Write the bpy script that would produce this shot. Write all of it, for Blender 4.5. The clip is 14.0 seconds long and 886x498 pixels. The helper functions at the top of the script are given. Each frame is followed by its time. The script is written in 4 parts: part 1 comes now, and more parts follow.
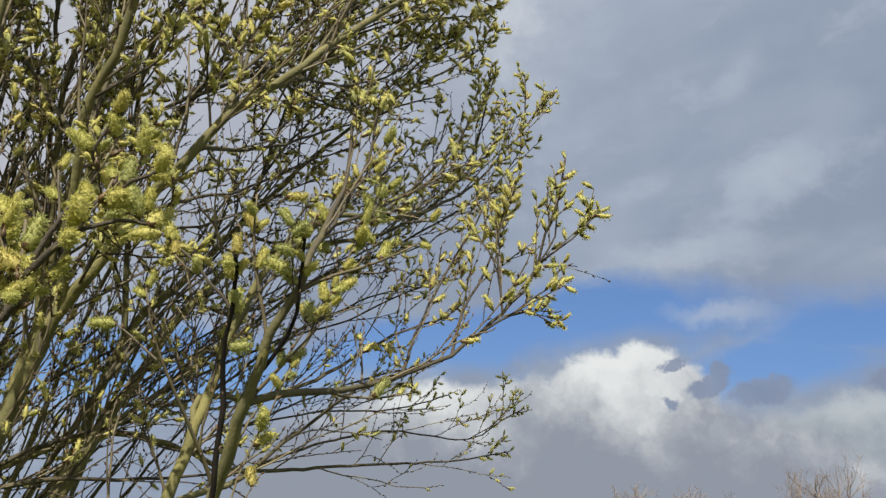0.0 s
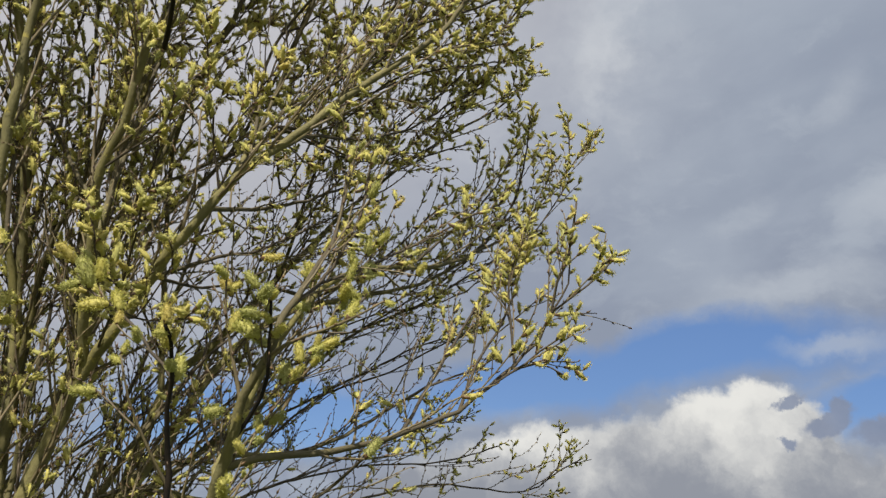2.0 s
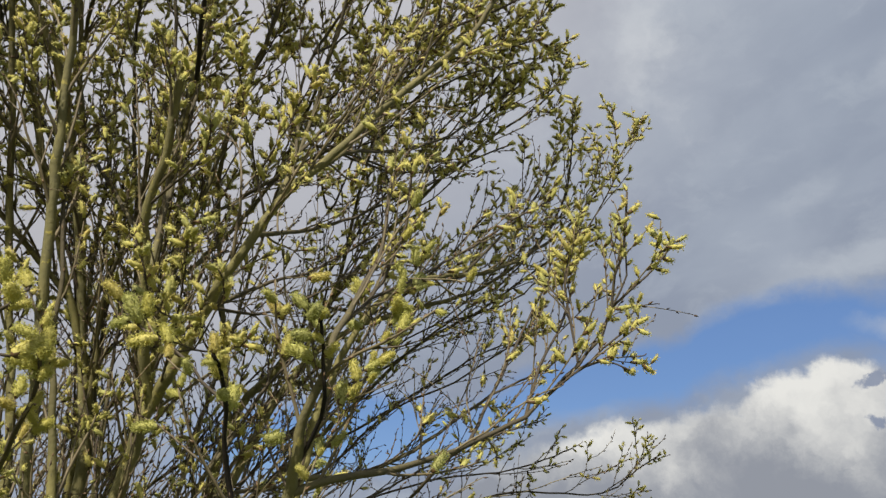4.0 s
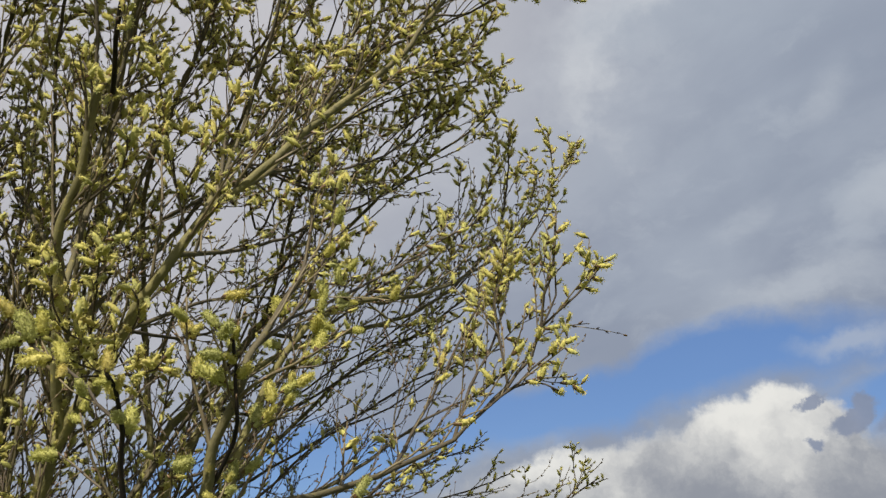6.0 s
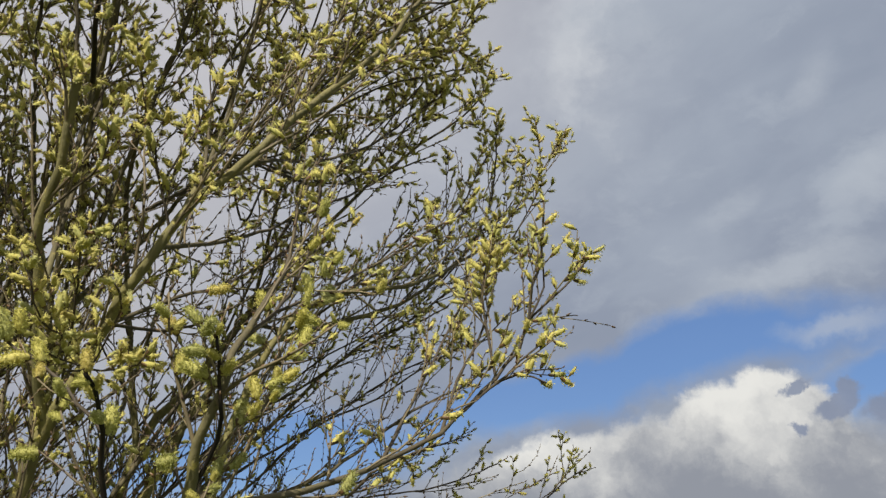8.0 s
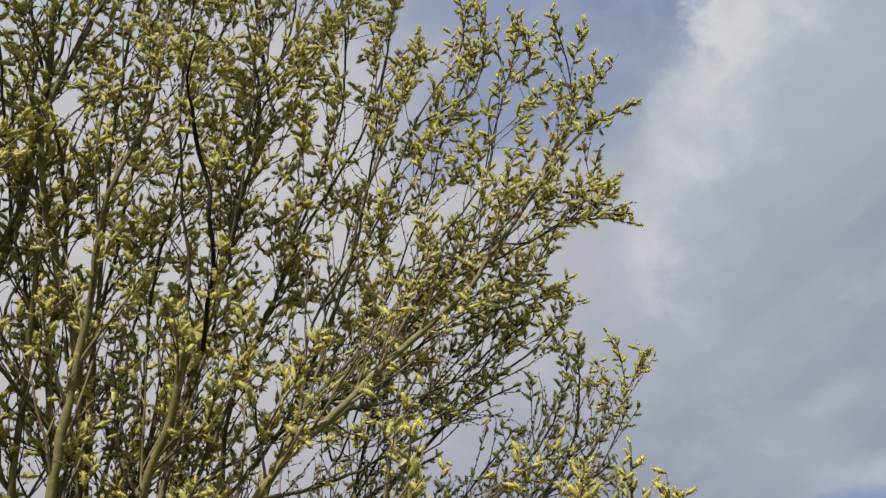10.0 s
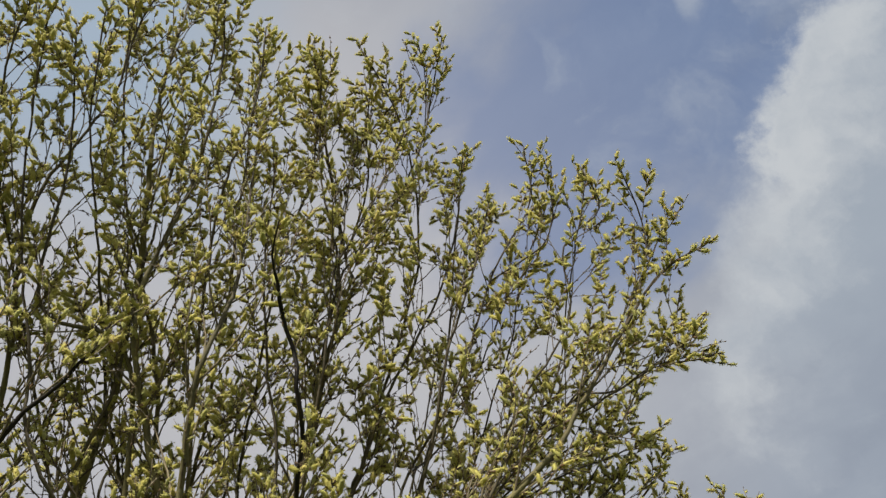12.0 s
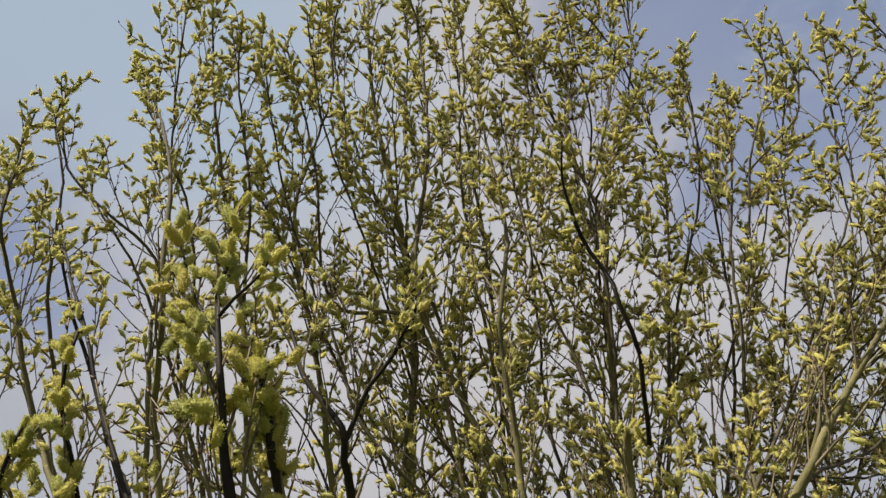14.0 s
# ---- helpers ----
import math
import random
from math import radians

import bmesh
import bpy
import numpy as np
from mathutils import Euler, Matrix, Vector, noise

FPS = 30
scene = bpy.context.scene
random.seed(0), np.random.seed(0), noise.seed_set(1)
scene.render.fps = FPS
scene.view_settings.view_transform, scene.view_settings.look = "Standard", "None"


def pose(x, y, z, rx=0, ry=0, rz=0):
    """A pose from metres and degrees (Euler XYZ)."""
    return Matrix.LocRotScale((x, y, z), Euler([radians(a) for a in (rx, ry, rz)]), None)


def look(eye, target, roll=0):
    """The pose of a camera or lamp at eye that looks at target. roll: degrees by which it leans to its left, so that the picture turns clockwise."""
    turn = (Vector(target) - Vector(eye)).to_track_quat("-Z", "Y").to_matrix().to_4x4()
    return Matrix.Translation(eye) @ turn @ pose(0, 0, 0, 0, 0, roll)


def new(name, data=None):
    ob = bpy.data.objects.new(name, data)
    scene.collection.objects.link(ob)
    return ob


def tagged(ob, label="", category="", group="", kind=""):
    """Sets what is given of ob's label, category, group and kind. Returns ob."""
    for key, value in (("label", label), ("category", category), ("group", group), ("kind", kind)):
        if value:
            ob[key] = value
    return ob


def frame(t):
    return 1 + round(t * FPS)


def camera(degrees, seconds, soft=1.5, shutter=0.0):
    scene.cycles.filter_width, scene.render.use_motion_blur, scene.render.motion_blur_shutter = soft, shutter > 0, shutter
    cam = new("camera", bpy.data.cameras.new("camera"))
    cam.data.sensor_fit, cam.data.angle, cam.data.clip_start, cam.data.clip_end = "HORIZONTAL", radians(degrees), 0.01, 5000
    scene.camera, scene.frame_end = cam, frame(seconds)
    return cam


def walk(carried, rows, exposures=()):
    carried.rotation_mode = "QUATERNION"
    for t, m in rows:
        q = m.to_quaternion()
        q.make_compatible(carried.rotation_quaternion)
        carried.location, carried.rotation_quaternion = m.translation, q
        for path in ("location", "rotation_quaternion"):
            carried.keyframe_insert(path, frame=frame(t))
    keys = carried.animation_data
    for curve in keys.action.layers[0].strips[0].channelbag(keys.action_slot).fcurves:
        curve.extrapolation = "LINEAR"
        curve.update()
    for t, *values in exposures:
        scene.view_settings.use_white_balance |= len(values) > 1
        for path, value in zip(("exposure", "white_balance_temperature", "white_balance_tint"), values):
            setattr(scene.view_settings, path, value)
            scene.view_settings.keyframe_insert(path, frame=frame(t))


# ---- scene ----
cam = camera(57.4, 14.0, soft=1.4)
walk(cam, [
    (0, pose(-0.146, -0.010, 1.536, 109.84, -3.37, -7.27)),
    (0.5, pose(-0.152, -0.014, 1.526, 111.27, -4.06, -6.40)),
    (1, pose(-0.155, -0.012, 1.525, 112.55, -5.26, -2.84)),
    (1.5, pose(-0.075, -0.017, 1.535, 112.21, -4.96, -1.44)),
    (2, pose(0.018, -0.000, 1.573, 112.37, -3.70, -0.13)),
    (2.5, pose(0.034, -0.014, 1.574, 113.95, -1.86, 2.34)),
    (3, pose(0.033, -0.008, 1.579, 112.24, -0.69, 4.54)),
    (3.2, pose(0.027, 0.002, 1.578, 111.64, -0.23, 5.78)),
    (5.5, pose(0.052, 0.053, 1.589, 115.63, 1.22, 4.28)),
    (6, pose(0.062, 0.063, 1.577, 114.70, 1.37, 2.34)),
    (6.5, pose(0.064, 0.062, 1.575, 114.50, 0.45, 1.30)),
    (7, pose(0.066, 0.067, 1.572, 113.62, 0.89, 0.39)),
    (7.2, pose(0.067, 0.074, 1.570, 113.45, 1.21, 0.31)),
    (9.3, pose(0.039, 0.043, 1.632, 118.81, 0.10, 5.07)),
    (9.5, pose(0.035, 0.029, 1.629, 121.83, -1.08, 5.15)),
    (10, pose(0.071, -0.028, 1.636, 127.85, 0.86, 7.78)),
    (10.5, pose(0.055, -0.025, 1.666, 134.98, 1.15, 11.59)),
    (11, pose(0.057, -0.038, 1.663, 139.29, 0.31, 13.62)),
    (11.5, pose(0.058, -0.033, 1.651, 139.56, -0.13, 13.56)),
    (12, pose(0.057, -0.032, 1.647, 138.65, 0.36, 14.45)),
    (12.5, pose(0.035, -0.033, 1.656, 138.02, 0.72, 20.58)),
    (13, pose(-0.090, -0.055, 1.652, 137.98, 0.59, 28.37)),
    (13.5, pose(-0.114, -0.068, 1.651, 137.12, 0.81, 33.83)),
    (14, pose(-0.138, -0.038, 1.624, 136.31, 1.00, 34.25)),
], exposures=[(0.0, 0.56, 6220, 9), (0.5, 0.54, 6380, 10), (1.2, 0.54, 6500, 10), (8.0, 0.54, 6500, 10), (10.0, 0.56, 6600, 10), (11.0, 0.45, 6500, 8), (12.5, 0.42, 6550, 9), (13.2, 0.55, 6650, 10), (14.0, 0.57, 6650, 10)])

# ---- world, sun ----
SUN_AZ, SUN_EL = -166.0, 46.0          # degrees, azimuth from +y towards +x


def bearing(az, el):
    a, e = radians(az), radians(el)
    return Vector((math.sin(a) * math.cos(e), math.cos(a) * math.cos(e), math.sin(e)))


class Nodes:
    """Short-hand for building node trees."""

    def __init__(self, tree):
        self.tree = tree

    def add(self, kind, **settings):
        n = self.tree.nodes.new(kind)
        for key, value in settings.items():
            setattr(n, key, value)
        return n

    def link(self, value, socket):
        if isinstance(value, bpy.types.NodeSocket):
            self.tree.links.new(value, socket)
        else:
            socket.default_value = value

    def math(self, op, a, b=0.0, clamp=False):
        n = self.add("ShaderNodeMath", operation=op, use_clamp=clamp)
        self.link(a, n.inputs[0])
        self.link(b, n.inputs[1])
        return n.outputs[0]

    def vmath(self, op, a, b=(0, 0, 0)):
        n = self.add("ShaderNodeVectorMath", operation=op)
        self.link(a, n.inputs[0])
        if op == "SCALE":
            self.link(b, n.inputs["Scale"])
        else:
            self.link(b, n.inputs[1])
        return n.outputs["Value"] if op in ("LENGTH", "DOT_PRODUCT") else n.outputs["Vector"]

    def noise(self, vector, scale, detail=4.0, rough=0.55, distortion=0.0, colour=False):
        n = self.add("ShaderNodeTexNoise")
        self.link(vector, n.inputs["Vector"])
        n.inputs["Scale"].default_value, n.inputs["Detail"].default_value = scale, detail
        n.inputs["Roughness"].default_value, n.inputs["Distortion"].default_value = rough, distortion
        return n.outputs["Color" if colour else "Fac"]

    def ramp(self, value, low, high, a=0.0, b=1.0):
        n = self.add("ShaderNodeMapRange", interpolation_type="SMOOTHSTEP")
        self.link(value, n.inputs["Value"])
        for key, v in (("From Min", low), ("From Max", high), ("To Min", a), ("To Max", b)):
            self.link(v, n.inputs[key])
        return n.outputs["Result"]

    def mix(self, fac, a, b):
        n = self.add("ShaderNodeMix", data_type="RGBA")
        self.link(fac, n.inputs[0])
        self.link(a if isinstance(a, bpy.types.NodeSocket) else (*a, 1), n.inputs[6])
        self.link(b if isinstance(b, bpy.types.NodeSocket) else (*b, 1), n.inputs[7])
        return n.outputs[2]

    def local(self, vector, az, el, wide, high, slant=0.0):
        """The direction in the frame of a patch of sky: x along it, z across it, 1 at its edge."""
        turn = Matrix.Rotation(radians(-az), 3, "Z") @ Matrix.Rotation(radians(el), 3, "X") @ Matrix.Rotation(radians(-slant), 3, "Y")
        n = self.add("ShaderNodeMapping", vector_type="TEXTURE")
        self.link(vector, n.inputs["Vector"])
        n.inputs["Location"].default_value = bearing(az, el)
        n.inputs["Rotation"].default_value = turn.to_euler()
        n.inputs["Scale"].default_value = (radians(wide), radians(max(wide, high)), radians(high))
        return n.outputs["Vector"]

    def patch(self, vector, *place):
        return self.math("SUBTRACT", 1.0, self.vmath("LENGTH", self.local(vector, *place)))


world = bpy.data.worlds.new("sky")
scene.world = world
world.use_nodes = True
world.node_tree.nodes.clear()
k = Nodes(world.node_tree)
way = k.vmath("NORMALIZE", k.add("ShaderNodeTexCoord").outputs["Generated"])
sky = k.add("ShaderNodeTexSky", sky_type="NISHITA", sun_disc=False, sun_elevation=radians(SUN_EL), sun_rotation=radians(SUN_AZ),
            air_density=1.0, dust_density=0.1, ozone_density=4.0)
# directions shaken by noise, so that cloud edges billow
wobble = k.vmath("SUBTRACT", k.noise(way, 5.0, 8, 0.6, colour=True), (0.5, 0.5, 0.5))
billow = k.vmath("ADD", way, k.vmath("SCALE", wobble, 0.11))
fine = k.vmath("SUBTRACT", k.noise(way, 16.0, 8, 0.62, colour=True), (0.5, 0.5, 0.5))
puffy = k.vmath("ADD", way, k.vmath("SCALE", fine, 0.055))
# the grey sheet of cloud: broad shades, and streaks that slant up to the right
broad = k.noise(way, 2.6, 4, 0.5)
stretch = k.local(way, 20, 25, 40, 20, 14)
streak = k.noise(stretch, 4.6, 5, 0.5, 0.25)
shade = k.math("ADD", k.math("MULTIPLY", broad, 0.45), k.math("MULTIPLY", streak, 0.55))
bright_side = k.ramp(k.patch(way, -33, 45, 42, 33), -0.1, 0.7)
sheet = k.mix(k.ramp(shade, 0.37, 0.66), (2.7, 3.1, 3.95), (3.5, 3.95, 4.75))
mottle = k.noise(k.vmath("MULTIPLY", billow, (1.0, 1.0, 1.9)), 8.0, 6, 0.58)
sheet = k.mix(k.ramp(mottle, 0.50, 0.72, 0.0, 0.5), sheet, (4.4, 4.85, 5.5))
sheet = k.mix(k.ramp(mottle, 0.44, 0.28, 0.0, 0.4), sheet, (2.45, 2.9, 3.75))
# thicker light round the sun, unseen behind the viewer, added to fill the shade
near_sun = k.ramp(k.vmath("DOT_PRODUCT", way, tuple(bearing(SUN_AZ, SUN_EL))), 0.55, 1.0)
sheet = k.mix(near_sun, sheet, (11.0, 10.8, 10.5))
sheet = k.mix(k.math("MULTIPLY", bright_side, 0.9), sheet, (5.6, 5.5, 5.75))
low_white = k.ramp(k.patch(way, -31, 22, 20, 14), 0.0, 0.7)
sheet = k.mix(k.math("MULTIPLY", low_white, 0.7), sheet, (5.0, 4.95, 5.2))
# paler rolls on the underside of the sheet
rolls = None
for place in ((20.5, 24.3, 3.2, 1.1, 28), (24.4, 19.5, 8.0, 1.5, 10), (28.1, 31.2, 1.9, 1.6, 30), (30.8, 24.1, 4.0, 1.6, 25)):
    one = k.ramp(k.patch(billow, *place), -0.15, 0.75)
    rolls = k.math("MAXIMUM", rolls, one) if rolls else one
sheet = k.mix(k.math("MULTIPLY", rolls, k.ramp(mottle, 0.3, 0.6, 0.15, 0.5)), sheet, (4.9, 5.3, 5.85))
# clear gaps
low_gap = k.patch(billow, 13, 14.2, 24, 2.9, 9)
left_gap = k.patch(billow, -13, 9.5, 13, 3.2, 6)
right_gap = k.math("MAXIMUM", k.math("SUBTRACT", k.patch(billow, 34, 14.8, 11, 3.4, 6), 0.2), k.math("SUBTRACT", k.patch(billow, 29.5, 12.6, 9, 3.0, 4), 0.08))
high_gap = k.patch(billow, 8, 57.5, 19, 10.5, -6)
side_gap = k.math("MAXIMUM", k.math("SUBTRACT", k.patch(billow, -72, 40, 16, 15, 0), 0.42), k.math("SUBTRACT", k.patch(billow, 0, 48, 14, 8, 10), 0.2))
gap = k.math("MAXIMUM", k.math("MAXIMUM", k.math("MAXIMUM", low_gap, right_gap), left_gap), k.math("MAXIMUM", high_gap, side_gap))
gap = k.math("ADD", gap, k.math("MULTIPLY", k.math("SUBTRACT", streak, 0.5), 0.9))
# the gaps overhead keep a thin veil
sep = k.add("ShaderNodeSeparateXYZ")
k.link(way, sep.inputs[0])
veil = k.ramp(sep.outputs[2], 0.3, 0.6, 0.97, 0.55)
open_sky = k.math("MULTIPLY", k.ramp(gap, -0.12, 0.55), veil)
colour = k.mix(open_sky, sheet, k.mix(0.5, sky.outputs[0], (1.1, 2.3, 5.6)))
# thin drifts of cloud across the gap overhead
drift = k.math("MULTIPLY", k.ramp(k.noise(billow, 5.5, 5, 0.6, 0.4), 0.50, 0.72), k.ramp(sep.outputs[2], 0.66, 0.76))
drift = k.math("MAXIMUM", k.math("MULTIPLY", drift, 0.55), k.math("MULTIPLY", k.ramp(k.patch(billow, 22.4, 61.4, 2.5, 1.4, 60), 0.0, 0.7), 0.55))
colour = k.mix(drift, colour, (4.5, 4.95, 5.7))
# pale high cloud over the far side of the tree
pale = k.ramp(k.patch(billow, -76, 57, 30, 15), -0.1, 0.6)
colour = k.mix(k.math("MULTIPLY", pale, 0.85), colour, (3.75, 4.7, 5.95))
# a wisp in the low gap
wisp_at = k.patch(billow, 26, 15.8, 4.5, 0.9, 8)
colour = k.mix(k.math("MULTIPLY", k.ramp(wisp_at, 0.0, 0.8), 0.6), colour, (4.6, 5.0, 5.6))
# heaped white clouds, bright above and grey below
crisp = k.vmath("SUBTRACT", k.noise(way, 42.0, 7, 0.65, colour=True), (0.5, 0.5, 0.5))
puffy = k.vmath("ADD", puffy, k.vmath("SCALE", crisp, 0.02))
ragged = k.vmath("ADD", way, k.vmath("ADD", k.vmath("SCALE", fine, 0.10), k.vmath("SCALE", crisp, 0.035)))
high_shade = k.mix(k.ramp(sep.outputs[2], 0.55, 0.68, 0.15, 0.75), sheet, (4.1, 4.6, 5.3))
for heaps, lo, hi, base_shade, lit, lift in ((((33.5, 5.0, 8.5, 5.2, 0), (41, 4.0, 9.0, 5.5, 0)), -0.06, 0.2, (2.75, 3.0, 3.4), (4.9, 5.2, 5.35), 0.0),
                                             (((19.8, 5.2, 7.6, 8.4, 0), (15, 1.3, 23, 9.8, -1)), -0.02, 0.09, (2.85, 3.05, 3.5), (7.9, 7.85, 7.5), 0.0),
                                             (((30.5, 39.5, 24, 13, 36), (31, 48.5, 10, 7, 35)), -0.07, 0.24, high_shade, (5.9, 6.15, 6.5), 0.12)):
    bodies = [k.local(ragged if lift else puffy, *place) for place in heaps]
    spread = [k.math("SUBTRACT", 1.0, k.vmath("LENGTH", b)) for b in bodies]
    mask = k.ramp(k.math("MAXIMUM", *spread), lo, hi)
    parts = []
    for b in bodies:
        n = k.add("ShaderNodeSeparateXYZ")
        k.link(b, n.inputs[0])
        parts.append(k.math("SUBTRACT", n.outputs[2], k.math("MULTIPLY", n.outputs[0], lift)))
    lump = k.noise(puffy, 9.0, 6, 0.55)
    height = k.math("ADD", k.math("MAXIMUM", parts[0], k.math("MULTIPLY", parts[1], 0.8)), k.math("MULTIPLY", k.math("SUBTRACT", lump, 0.5), 1.6))
    colour = k.mix(mask, colour, k.mix(k.ramp(height, 0.3, 1.05), base_shade, lit))
# torn grey scraps before the heaped cloud
torn = k.vmath("ADD", way, k.vmath("ADD", k.vmath("SCALE", crisp, 0.030), k.vmath("SCALE", fine, 0.022)))
scrap = None
for place in ((22.7, 12.0, 1.1, 0.4, 28), (24.9, 10.9, 1.9, 0.6, 24), (28.3, 10.4, 2.2, 0.95, 10), (22.4, 9.4, 0.45, 0.6, 20), (25.6, 11.6, 0.8, 0.8, 0), (36.0, 11.0, 1.6, 0.9, 6)):
    one = k.patch(torn, *place)
    scrap = k.math("MAXIMUM", scrap, one) if scrap else one
colour = k.mix(k.math("MULTIPLY", k.ramp(scrap, -0.13, 0.36), 0.92), colour, k.mix(k.noise(way, 40, 4), (2.0, 2.4, 3.35), (2.8, 3.2, 4.2)))
out = k.add("ShaderNodeOutputWorld")
back = k.add("ShaderNodeBackground")
k.link(colour, back.inputs[0])
back.inputs[1].default_value = 0.0695
k.link(back.outputs[0], out.inputs[0])

sun = new("sun", bpy.data.lights.new("sun", "SUN"))
sun.data.energy, sun.data.angle, sun.data.color = 5.0, radians(0.6), (1.0, 0.93, 0.82)
sun.matrix_world = look(bearing(SUN_AZ, SUN_EL) * 50, (0, 0, 0))


# ---- materials ----
def material(name, rough=0.7, spec=0.3):
    m = bpy.data.materials.new(name)
    m.use_nodes = True
    n = Nodes(m.node_tree)
    bsdf = m.node_tree.nodes["Principled BSDF"]
    bsdf.inputs["Roughness"].default_value = rough
    bsdf.inputs["Specular IOR Level"].default_value = spec
    return m, n, bsdf


def bump(n, bsdf, height, strength, distance):
    b = n.add("ShaderNodeBump")
    b.inputs["Strength"].default_value, b.inputs["Distance"].default_value = strength, distance
    n.link(height, b.inputs["Height"])
    n.link(b.outputs[0], bsdf.inputs["Normal"])


def bark_material():
    m, n, bsdf = material("willow_bark", 0.75, 0.25)
    co = n.add("ShaderNodeTexCoord").outputs["Object"]
    rnd = n.add("ShaderNodeObjectInfo").outputs["Random"]
    base = n.mix(n.ramp(n.noise(co, 14, 5), 0.35, 0.7), (0.13, 0.118, 0.042), (0.22, 0.195, 0.066))
    base = n.mix(n.math("MULTIPLY", rnd, 0.4), base, (0.15, 0.14, 0.085))
    lichen = n.ramp(n.noise(co, 38, 6, 0.65), 0.60, 0.68)
    base = n.mix(n.math("MULTIPLY", lichen, 0.75), base, (0.40, 0.34, 0.08))
    # young wood is dark brown, old wood olive and grey
    age = n.add("ShaderNodeAttribute", attribute_name="girth").outputs["Fac"]
    base = n.mix(n.ramp(age, 0.0025, 0.009), (0.06, 0.048, 0.033), base)
    dark = n.ramp(n.noise(co, 70, 4, 0.6), 0.60, 0.72)
    base = n.mix(n.math("MULTIPLY", dark, 0.6), base, (0.05, 0.045, 0.03))
    n.link(base, bsdf.inputs["Base Color"])
    bump(n, bsdf, n.noise(co, 160, 5, 0.6), 0.5, 0.004)
    return m


def dark_bark_material():
    m, n, bsdf = material("dark_shoot_bark", 0.65, 0.2)
    co = n.add("ShaderNodeTexCoord").outputs["Object"]
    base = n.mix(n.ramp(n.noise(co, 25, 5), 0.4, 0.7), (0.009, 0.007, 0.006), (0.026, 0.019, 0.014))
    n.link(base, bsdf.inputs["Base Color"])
    bump(n, bsdf, n.noise(co, 200, 4), 0.3, 0.002)
    return m


def twig_material():
    m, n, bsdf = material("twig_bark", 0.6, 0.3)
    co = n.add("ShaderNodeTexCoord").outputs["Object"]
    isl = n.add("ShaderNodeNewGeometry").outputs["Random Per Island"]
    base = n.mix(isl, (0.055, 0.040, 0.030), (0.20, 0.165, 0.085))
    base = n.mix(n.ramp(n.noise(co, 30, 4), 0.45, 0.7), base, (0.085, 0.068, 0.042))
    n.link(base, bsdf.inputs["Base Color"])
    bump(n, bsdf, n.noise(co, 300, 3), 0.3, 0.001)
    return m


def catkin_material(single, stamens):
    """Olive-yellow bodies, a few still green and a few brown with age; their stamens are paler."""
    m, n, bsdf = material(("stamens" if stamens else "catkin_body") + ("_single" if single else ""), 0.85, 0.1)
    co = n.add("ShaderNodeTexCoord").outputs["Object"]
    pick = n.add("ShaderNodeObjectInfo").outputs["Random"] if single else n.noise(co, 24, 3, 0.6)
    r = n.add("ShaderNodeValToRGB")
    n.link(pick if single else n.ramp(pick, 0.3, 0.7), r.inputs[0])
    e = r.color_ramp.elements
    shades = ((0.0, (0.46, 0.455, 0.20)), (0.3, (0.55, 0.52, 0.19)), (0.6, (0.62, 0.555, 0.18)), (0.85, (0.66, 0.585, 0.22)), (1.0, (0.60, 0.48, 0.18)))
    # farther joined catkins get paler, bluer stamens: the fade of distance put into colour
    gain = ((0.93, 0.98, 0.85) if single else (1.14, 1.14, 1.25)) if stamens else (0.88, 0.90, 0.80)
    e[0].position, e[1].position = 0.0, 1.0
    for at, c in shades[1:-1]:
        e.new(at)
    for el, (at, c) in zip(sorted(e, key=lambda q: q.position), shades):
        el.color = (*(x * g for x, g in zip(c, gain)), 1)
    speck = n.noise(co, 18 if single else 420, 3, 0.7)
    base = n.mix(n.ramp(speck, 0.38, 0.62, 0.35, 0.0), r.outputs[0], (0.20, 0.19, 0.06))
    n.link(base, bsdf.inputs["Base Color"])
    glow = n.add("ShaderNodeBsdfTranslucent")
    n.link(base, glow.inputs[0])
    both = n.add("ShaderNodeMixShader")
    both.inputs[0].default_value = 0.55 if stamens else 0.3
    n.link(bsdf.outputs[0], both.inputs[1])
    n.link(glow.outputs[0], both.inputs[2])
    n.link(both.outputs[0], m.node_tree.nodes["Material Output"].inputs[0])
    return m


def scale_material():
    m, n, bsdf = material("bud_scale", 0.5, 0.4)
    isl = n.add("ShaderNodeNewGeometry").outputs["Random Per Island"]
    n.link(n.mix(isl, (0.035, 0.022, 0.012), (0.13, 0.075, 0.03)), bsdf.inputs["Base Color"])
    return m


def grass_material():
    m, n, bsdf = material("rough_grass", 0.9, 0.1)
    co = n.add("ShaderNodeTexCoord").outputs["Object"]
    base = n.mix(n.ramp(n.noise(co, 0.4, 6), 0.3, 0.7), (0.05, 0.075, 0.02), (0.13, 0.12, 0.05))
    base = n.mix(n.ramp(n.noise(co, 25, 5), 0.4, 0.7), base, (0.07, 0.10, 0.03))
    n.link(base, bsdf.inputs["Base Color"])
    bump(n, bsdf, n.noise(co, 60, 4), 0.8, 0.03)
    return m


def far_wood_material():
    m, n, bsdf = material("far_branches", 0.9, 0.1)
    isl = n.add("ShaderNodeNewGeometry").outputs["Random Per Island"]
    # pale brown-grey wood, with the haze of distance put into its colour
    n.link(n.mix(isl, (0.16, 0.12, 0.10), (0.30, 0.24, 0.19)), bsdf.inputs["Base Color"])
    return m


BARK, DARK, TWIG = bark_material(), dark_bark_material(), twig_material()
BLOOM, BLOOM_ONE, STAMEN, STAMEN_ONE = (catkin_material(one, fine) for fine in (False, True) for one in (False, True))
SCALE, GRASS, FAR = scale_material(), grass_material(), far_wood_material()


